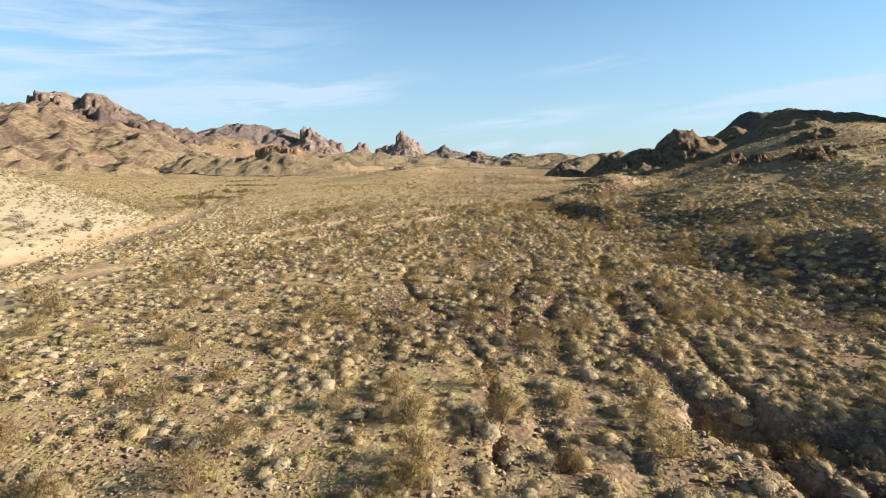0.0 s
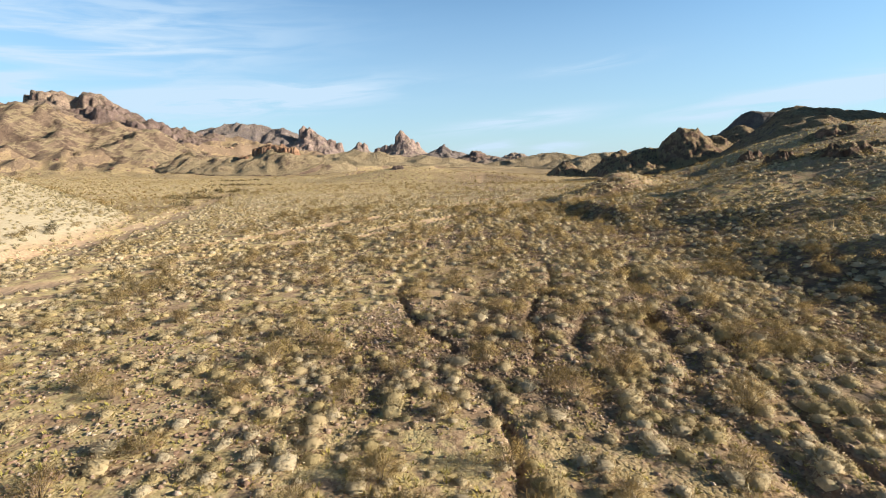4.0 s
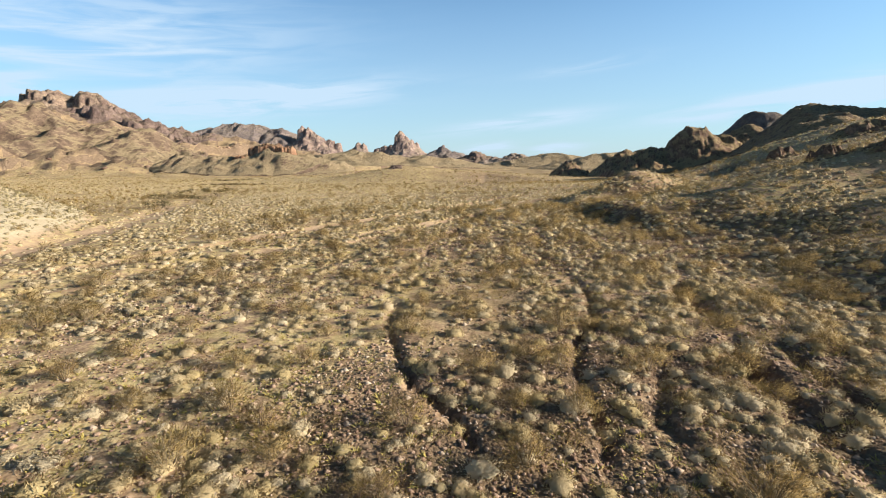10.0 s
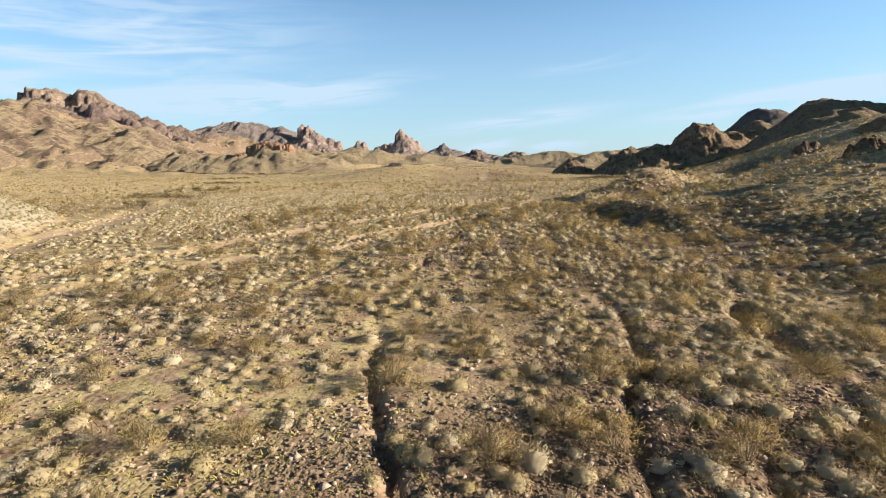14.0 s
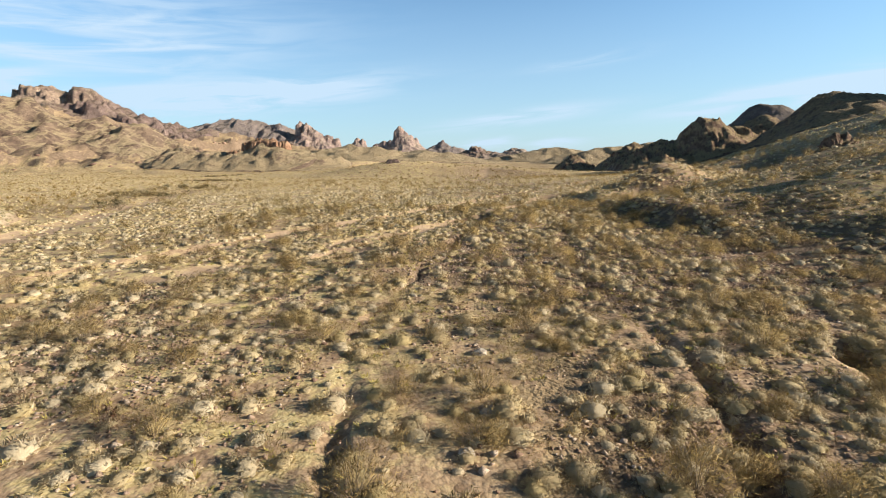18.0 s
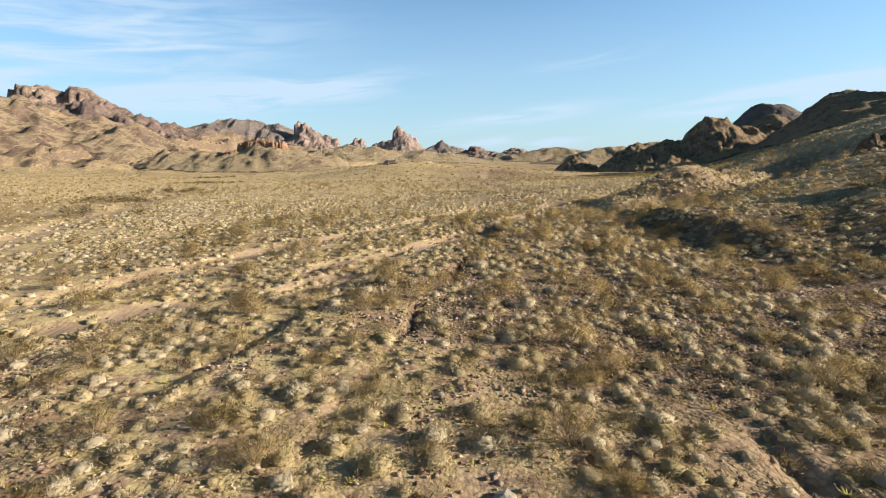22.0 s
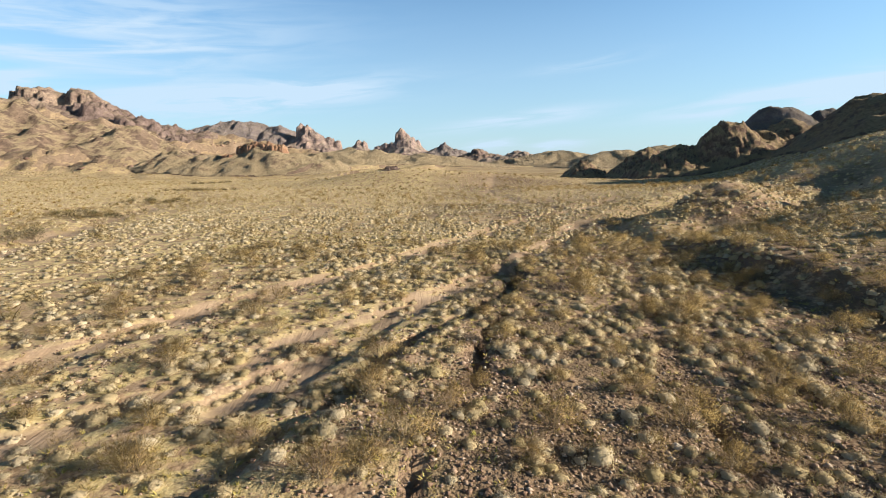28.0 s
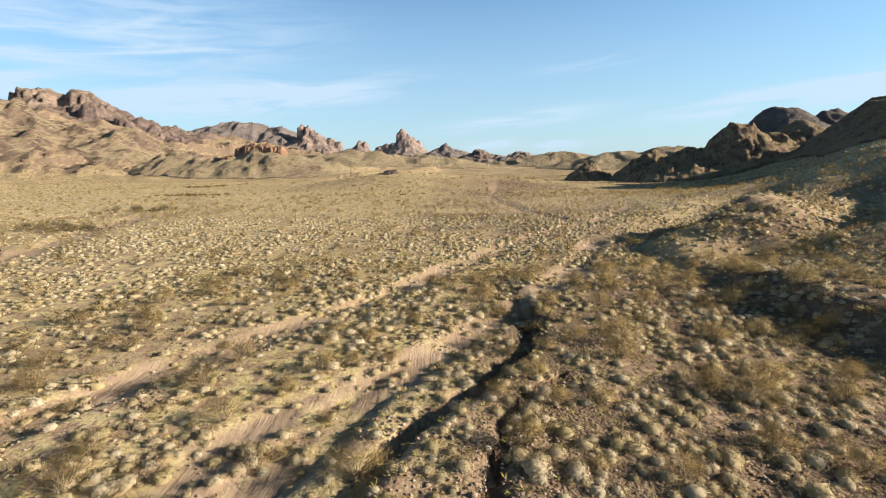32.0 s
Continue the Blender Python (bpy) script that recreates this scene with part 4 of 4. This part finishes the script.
def make_tufts():
    near = [tuft(210, (2, 8), 0.058, 0.014, 20 + k, 2 + k % 4) for k in range(12)]
    mid = [tuft(40, (2, 6), 0.085, 0.030, 40 + k, 2 + k % 3) for k in range(8)]
    far = [tuft(9, (1, 5), 0.12, 0.075, 50 + k) for k in range(6)]
    x, y = spread(-14, 17, 8, 84, 0.50, 1, lambda a, b: lushness(a, b) * clumped(a, b) * (0.55 + 0.45 * np.maximum(smooth((a - 3) / 5), smooth((b - 50) / 12))) * (1 - 0.8 * gully_mask(a, b)))
    pick = rng.uniform(0, 1, len(x))
    size = np.clip(rng.lognormal(-0.48, 0.32, len(x)), 0.3, 1.15)
    # the ones along the middle of the way stand singly
    single = np.zeros(len(x), bool)
    single[np.argsort(np.abs(x - 1.0) / 9 + 1.5 * (size < 0.45) + 0.5 * pick)[:300]] = True
    scatter("bunchgrass", "pale straw bunchgrass tufts dotted over the valley floor", "grass", near, x[~single], y[~single], size[~single], STRAW, 2, round_shade=True)
    z = height(x[single], y[single])
    meshes = []
    for k in range(8):
        v, f, heart = tuft(420, (2, 9), 0.055, 0.0105, 60 + k, 2 + k % 4)
        zero = np.zeros_like(v)
        f = facing(v, f, zero)
        meshes.append(mesh_from("grass_tuft", v, f, STRAW))
        shade = np.full(len(v), 0.08 + 0.12 * k)
        shade[:heart] = 2.08 + 0.12 * k
        meshes[-1].attributes.new("tint", "FLOAT", "POINT").data.foreach_set("value", shade.astype(np.float32))
        soften(meshes[-1], v, f, zero, 0.12, 80 + k, shade > 1.9)
    for k, (px, py, pz, s) in enumerate(zip(x[single], y[single], z, size[single])):
        ob = new("grass_tuft", meshes[k % 8])
        ob.location, ob.rotation_euler, ob.scale = (px, py, pz - 0.03), (0, 0, k * 2.4), (s, s, s * (0.85 + 0.1 * (k % 4)))
        tagged(ob, "pale straw bunchgrass tuft on stony ground", "grass tuft", "grass tufts on the valley floor")
    x, y = spread(-46, 56, -14, 130, 0.60, 3, lambda a, b: lushness(a, b) * clumped(a, b) * ~nearby(a, b) * ~on_pale(a, b) * (1 - 0.8 * gully_mask(a, b)))
    scatter("bunchgrass", "pale straw bunchgrass tufts over the valley sides", "grass", mid, x, y, np.clip(rng.lognormal(-0.50, 0.30, len(x)), 0.3, 1.1), STRAW, 4, round_shade=True)
    x, y = spread(-92, -36, 20, 122, 0.72, 33, lambda a, b: np.clip(0.72 + 0.8 * fbm(a, b, 8, 3, 94), 0.1, 0.9) * on_pale(a, b))
    scatter("bunchgrass", "grey-green tufts dotted over the pale gravel hill", "grass", mid, x, y, np.clip(rng.lognormal(-0.55, 0.34, len(x)), 0.3, 1.1), OLIVE_STRAW, 34, round_shade=True)
    x, y = spread(-330, 250, 30, 345, 1.2, 5, lambda a, b: lushness(a, b) * ~middle(a, b) * (np.abs(a) < 0.98 * b + 25))
    scatter("bunchgrass", "distant pale straw tufts up the valley", "grass", far, x, y, np.clip(rng.lognormal(-0.40, 0.3, len(x)), 0.4, 1.2), FAR_STRAW, 6, round_shade=True)
    # low yellow-green grass between the tufts
    low = [blade_set(14, 0.30, 0.16, 0.022, 80 + k, 0.3) for k in range(5)]
    x, y = spread(-24, 40, 8, 96, 0.45, 7, lambda a, b: np.clip(0.34 + 0.3 * smooth((a - 5) / 6) + 0.22 * smooth((1 - a) / 4) + 1.3 * fbm(a, b, 18, 3, 81), 0, 0.75) * (1 - wash_mask(a, b)))
    scatter("short_grass", "short dry yellow-green grass between the tufts", "grass", low, x, y, rng.uniform(0.5, 1.2, len(x)), YELLOW_GRASS, 8)


def branch_set(count, radius, tall, thick, seed):
    """Crooked tapering stems that fan out of one root, three-sided."""
    r = np.random.default_rng(seed)
    vs, fs = [], []
    tips = []
    for k in range(count):
        phi, lean = r.uniform(0, 2 * np.pi), r.uniform(0.15, 1.0) ** 0.7
        end = np.array([radius * lean * math.cos(phi), radius * lean * math.sin(phi), tall * (1.02 - 0.55 * lean * lean) * r.uniform(0.8, 1.05)])
        mid = end * 0.5 + np.array([r.uniform(-.06, .06), r.uniform(-.06, .06), 0.05 * tall])
        n = len(vs)
        for p, q in ((np.array([0.05 * math.cos(phi), 0.05 * math.sin(phi), -0.06]), thick), (mid, thick * 0.7), (end, thick * 0.3)):
            for j in range(3):
                b = 2.094 * j
                vs.append(p + q * np.array([math.cos(b), math.sin(b), 0]))
        for s in range(2):
            for j in range(3):
                a, b = n + 3 * s + j, n + 3 * s + (j + 1) % 3
                fs += [(a, b, b + 3), (a, b + 3, a + 3)]
        tips += [(mid + (end - mid) * t, phi) for t in (0.3, 0.7, 1.0)]
    return (np.array(vs), np.array(fs)), tips


def leaf_set(tips, per, spreading, size, seed):
    """Sprays of small leaves round the stem ends."""
    r = np.random.default_rng(seed)
    v = []
    for p, phi in tips:
        for k in range(per):
            c = p + r.normal(0, spreading, 3) * (1, 1, 0.8)
            c[2] = max(c[2], 0.05)
            u, w = r.normal(0, 1, 3), r.normal(0, 0.55, 3) + np.array([0.7 * math.cos(phi), 0.7 * math.sin(phi), 0.8])
            u, w = u / np.linalg.norm(u), w / np.linalg.norm(w)
            s = size * r.uniform(0.6, 1.4)
            v += [c - u * s * 0.085 - w * s, c + u * s * 0.085 - w * s, c + w * s]
    v = np.array(v)
    return v, np.arange(len(v)).reshape(-1, 3)


def shrub(name, label, category, group, radius, tall, stems, per, leaf_size, leaf_mat, seed):
    """A shrub of stems and leaves, built at the origin."""
    wood, tips = branch_set(stems, radius, tall, 0.007 + 0.003 * radius, seed)
    base = new(name)
    tagged(base, label, category, group)
    for pname, (v, f), mt in (("branchwork", wood, TWIG), ("foliage", leaf_set(tips, per, 0.10 + 0.06 * radius, leaf_size, seed + 1), leaf_mat)):
        me = mesh_from(pname, v, f, mt)
        if pname == "foliage":
            soften(me, v, f, np.array([0, 0, 0.3 * tall]), 0.15, seed + 2)
        ob = new(pname, me)
        ob.parent = base
    return base


def place(base, first, x, y, turn, s):
    z = float(height(np.array([x]), np.array([y]))[0])
    m = pose(x, y, z, 0, 0, turn)
    if first:
        base.matrix_basis, base.scale = m, (s, s, s)
        return base
    ob = copy_thing(base, m)
    ob.scale = (s, s, s)
    return ob


def make_shrubs():
    kinds = [("creosote_bush", "wispy olive-brown creosote bush on gravelly ground", "bush", "creosote bushes in the valley", 0.62, 0.78, 26, 24, 0.058, LEAF),
             ("creosote_bush", "wispy olive-brown creosote bush on gravelly ground", "bush", "creosote bushes in the valley", 0.75, 0.95, 28, 24, 0.060, LEAF),
             ("brown_scrub_bush", "low brown twiggy scrub bush, nearly leafless", "bush", "scrub bushes in the valley", 0.6, 0.5, 34, 16, 0.054, LEAF),
             ("creosote_bush", "broad olive-brown creosote bush with bare lower stems", "bush", "creosote bushes in the valley", 0.85, 0.85, 30, 24, 0.060, LEAF)]
    bases = [shrub(*k, 500 + 11 * n) for n, k in enumerate(kinds)]
    used = [False] * 4
    x, y = spread(-24, 24, 10, 88, 2.9, 9, lambda a, b: (0.68 + 0.32 * smooth(a / 4) * smooth((b - 50) / 8)) * (1 - wash_mask(a, b)))
    r = np.random.default_rng(10)
    for px, py in zip(x, y):
        k = int(r.integers(0, 4))
        place(bases[k], not used[k], px, py, r.uniform(0, 360), r.uniform(0.7, 1.25))
        used[k] = True
    dark = shrub("mesquite_bush", "dark green mesquite bush beside a dry wash", "bush", "mesquite bushes by the washes", 1.1, 1.25, 26, 10, 0.10, GREEN_LEAF, 600)
    for k, (px, py, s) in enumerate([(-49.8, 97, 1.5), (-47.9, 95.4, 1.2), (-51.3, 96.2, 1.0), (-51, 47.5, 1.0), (-47, 52, 0.9), (-44.5, 50, 1.0), (-42.5, 56.5, 0.9), (-43.5, 58, 0.7), (-58, 118, 1.2), (-55, 117, 1.1), (-61, 120, 1.2), (-52, 116, 1.0), (-64, 119, 1.1), (-72, 150, 1.2), (-68, 151, 1.2), (4.9, 75.2, 0.55)]):
        place(dark, k == 0, px, py, 77 * k, s)
    red = shrub("rusty_bush", "small rust-red dried bush in the open scrub", "bush", "rusty dried bushes", 0.42, 0.5, 24, 6, 0.06, RUST_LEAF, 620)
    for k, (px, py, s) in enumerate([(-8.9, 36.0, 1.0), (-12.4, 37.5, 0.9), (-6.9, 61.0, 1.3), (-9.4, 47.0, 1.1), (-3.4, 57.5, 1.1), (-15.0, 33.0, 0.9)]):
        place(red, k == 0, px, py, 50 * k, s)
    # dark thickets on the valley floor
    thicket = []
    for k in range(4):
        wood, tips = branch_set(12, 0.7, 0.7, 0.02, 740 + k)
        thicket.append(leaf_set(tips, 5, 0.16, 0.15, 750 + k))
    gx, gy = [], []
    for cx, cy, ex, ey, n in ((-82, 201, 9, 4, 40), (-107, 261, 11, 5, 40), (-66, 150, 7, 4, 26), (-58, 118, 6, 3, 26)):
        t = np.random.default_rng(int(cy))
        gx.append(cx + ex * t.normal(0, 0.6, n)), gy.append(cy + ey * t.normal(0, 0.6, n))
    gx, gy = np.concatenate(gx), np.concatenate(gy)
    scatter("thicket", "dark brown scrub thickets on the valley floor", "scrub", thicket, gx, gy, np.random.default_rng(76).uniform(0.9, 1.6, len(gx)), DARK_SCRUB, 77)
    # scrub further off
    soft = []
    for k in range(5):
        wood, tips = branch_set(9, 0.62, 0.75, 0.02, 640 + k)
        soft.append(leaf_set(tips, 4, 0.17, 0.17, 660 + k))
    fine = []
    for k in range(6):
        wood, tips = branch_set(15, 0.6, 0.45, 0.012, 700 + k)
        fine.append(leaf_set(tips, 7, 0.12, 0.065, 710 + k))
    x, y = spread(-22, 24, 8, 88, 1.3, 17, lambda a, b: np.clip(0.44 + 0.32 * smooth(a / 4) * smooth((b - 50) / 10) + 1.5 * fbm(a, b, 15, 3, 97), 0.05, 0.9) * (0.6 + 0.4 * smooth((a + 9) / 7)) * (1 - wash_mask(a, b)))
    scatter("low_scrub", "low brown twiggy scrub between the grass tufts", "scrub", fine, x, y, np.random.default_rng(18).uniform(0.6, 1.25, len(x)), OLIVE, 19, round_shade=True)

    def outside(a, b):
        return (0.55 + 0.35 * (a > 24)) * ~((a > -22) & (a < 24) & (b < 88)) * (1 - wash_mask(a, b)) * np.clip(0.5 + fbm(a, b, 30, 3, 95), 0.1, 1)
    x, y = spread(-70, 76, 6, 190, 2.55, 11, outside)
    scatter("scrub", "olive-brown scrub bushes over the valley sides", "scrub", soft, x, y, np.random.default_rng(12).uniform(0.7, 1.4, len(x)), OLIVE, 13, round_shade=True)
    x, y = spread(20, 62, 8, 112, 2.1, 35, lambda a, b: 0.55 * (a > along(b, TOE_Y, TOE_X, 7)) * np.clip(0.6 + 1.2 * fbm(a, b, 12, 3, 99), 0.1, 1))
    scatter("low_scrub", "low dark scrub on the stony hillside", "scrub", fine, x, y, np.random.default_rng(36).uniform(0.6, 1.2, len(x)), DARK_SCRUB, 37)
    x, y = spread(-330, 250, 60, 420, 3.4, 14, lambda a, b: np.clip(0.5 + 0.9 * fbm(a, b, 26, 3, 96), 0.08, 0.95) * ~((a > -70) & (a < 76) & (b < 190)) * (np.abs(a) < 0.98 * b + 25))
    scatter("scrub", "distant olive-brown scrub up the valley", "scrub", [blade_set(14, 0.75, 0.55, 0.12, 670 + k) for k in range(5)], x, y, np.random.default_rng(15).uniform(0.6, 1.4, len(x)), OLIVE, 16)


def stone_mesh(seed, cuts=1):
    bm = bmesh.new()
    bmesh.ops.create_icosphere(bm, subdivisions=cuts, radius=0.5)
    r = random.Random(seed)
    sx, sy, sz = r.uniform(0.8, 1.2), r.uniform(0.6, 1.0), r.uniform(0.45, 0.8)
    for v in bm.verts:
        n = noise.noise(v.co * 2.3 + Vector((seed, 0, 0)))
        v.co *= 1 + 0.35 * n + r.uniform(-0.12, 0.12)
        v.co = Vector((v.co.x * sx, v.co.y * sy, v.co.z * sz))
    return bm


def bm_arrays(bm):
    bm.verts.index_update()
    return np.array([v.co[:] for v in bm.verts]), np.array([[v.index for v in f.verts] for f in bm.faces])


def make_stones():
    arrays = [bm_arrays(stone_mesh(k)) for k in range(8)]
    meshes = [mesh_from("stone", v, f, STONE, False) for v, f in arrays]
    pale = [mesh_from("stone", v, f, PALE_STONE, False) for v, f in arrays]
    r = np.random.default_rng(21)
    x, y = spread(-14, 18, 9, 84, 2.3, 22, lambda a, b: np.clip(0.5 + 1.2 * fbm(a, b, 13, 3, 83), 0.15, 0.95))
    order = np.argsort(np.abs(x))[:290]
    x, y = x[order], y[order]
    z = height(x, y)
    for k in range(len(x)):
        s = float(np.clip(r.lognormal(-1.75, 0.35), 0.1, 0.34))
        ob = new("stone", (pale if k % 13 == 0 else meshes)[k % 8])
        ob.location, ob.rotation_euler, ob.scale = (x[k], y[k], z[k] + 0.12 * s), (0, 0, r.uniform(0, 6.28)), (s, s, s)
        tagged(ob, "pale angular stone on the desert floor" if k % 13 == 0 else "red-brown angular stone on the desert floor", "stone", "loose stones")
    for px, py, s in ((0.95, 40.3, 0.5), (0.9, 36.4, 0.5), (-1.5, 62.5, 0.35), (0.2, 34.6, 0.4), (1.6, 21.3, 0.4)):
        ob = new("boulder", pale[int(px * 3) % 8])
        ob.location, ob.scale = (px, py, float(height(np.array([px]), np.array([py]))[0]) + 0.1 * s), (s, s, s)
        tagged(ob, "pale rounded boulder lying among gravel", "boulder", "pale boulders")
    # broken rock strewn over the hillsides
    def crags(a, b):
        steep = np.hypot(landform(a + 6, b) - landform(a - 6, b), landform(a, b + 6) - landform(a, b - 6)) / 12
        return np.clip(4.0 * fbm(a, b, 70, 4, 87, 0.65) - 1.0, 0, 1) * smooth((steep - 0.08) / 0.2)
    x, y = spread(-900, -120, 380, 1100, 6.0, 25, lambda a, b: 0.5 * crags(a, b) * (a > -1.05 * b))
    scatter("hillside_rocks", "dark red-brown rocks strewn over the bare hillsides", "rocks", arrays, x, y, np.clip(r.lognormal(1.0, 0.5, len(x)), 1.0, 9.0), HILL_ROCK, 26, 0.4)
    x, y = spread(22, 260, 20, 300, 2.0, 27, lambda a, b: 0.42 * np.clip(3.0 * fbm(a, b, 24, 4, 89, 0.6) - 0.5, 0, 1) * (a > along(b, TOE_Y, TOE_X, 7) + 3) * (a < b + 40))
    scatter("hillside_rocks", "dark brown rocks scattered over the grassy hillside", "rocks", arrays, x, y, np.clip(r.lognormal(-0.6, 0.5, len(x)), 0.25, 2.2), HILL_ROCK, 28, 0.08)
    chips = [bm_arrays_low(k) for k in range(6)]
    x, y = spread(-20, 20, 9, 84, 0.19, 23, lambda a, b: np.clip(0.28 + 0.30 * smooth((a + 5) / 5) + 1.3 * fbm(a, b, 13, 3, 83) + 0.7 * fbm(a, b, 2.5, 2, 85) + 0.35 * gully_mask(a, b), 0.03, 0.8) * (1 - 0.8 * wash_mask(a, b)))
    scatter("gravel", "loose red-brown gravel and broken stones", "gravel", chips, x, y, np.clip(r.lognormal(-2.22, 0.42, len(x)), 0.06, 0.25), GRAVEL, 24, -0.01)


def bm_arrays_low(seed):
    """A six-cornered chip of rock."""
    r = np.random.default_rng(seed)
    v = np.array([(0.5, 0, 0), (-0.5, 0, 0), (0, 0.5, 0), (0, -0.5, 0), (0, 0, 0.4), (0, 0, -0.3)]) * r.uniform(0.7, 1.3, (6, 1)) + r.uniform(-0.12, 0.12, (6, 3))
    f = np.array([(0, 2, 4), (2, 1, 4), (1, 3, 4), (3, 0, 4), (2, 0, 5), (1, 2, 5), (3, 1, 5), (0, 3, 5)])
    return v, f


DARK_SCRUB = plant_material("dark_hillside_scrub", [(0.13, 0.095, 0.045), (0.19, 0.145, 0.07), (0.10, 0.08, 0.04)])
HILL_ROCK = plant_material("hillside_rock", [(0.16, 0.10, 0.075), (0.25, 0.16, 0.115), (0.36, 0.25, 0.18)])
OLIVE_STRAW = plant_material("grey_green_tufts", [(0.36, 0.30, 0.17), (0.44, 0.375, 0.245), (0.29, 0.24, 0.125)])
FAR_STRAW = plant_material("distant_dry_grass", [(0.56, 0.44, 0.245), (0.64, 0.53, 0.345), (0.52, 0.42, 0.195)], thin=0.12)
YELLOW_GRASS = plant_material("short_yellow_grass", [(0.46, 0.37, 0.12), (0.50, 0.42, 0.15), (0.40, 0.36, 0.10)])
GRAVEL = plant_material("gravel_chips", [(0.25, 0.165, 0.12), (0.39, 0.28, 0.205), (0.54, 0.43, 0.335)])
RUST_LEAF = thing_material("rusty_leaves", (0.15, 0.065, 0.035), (0.20, 0.10, 0.05), 10.0)
make_tufts()
make_shrubs()
make_stones()
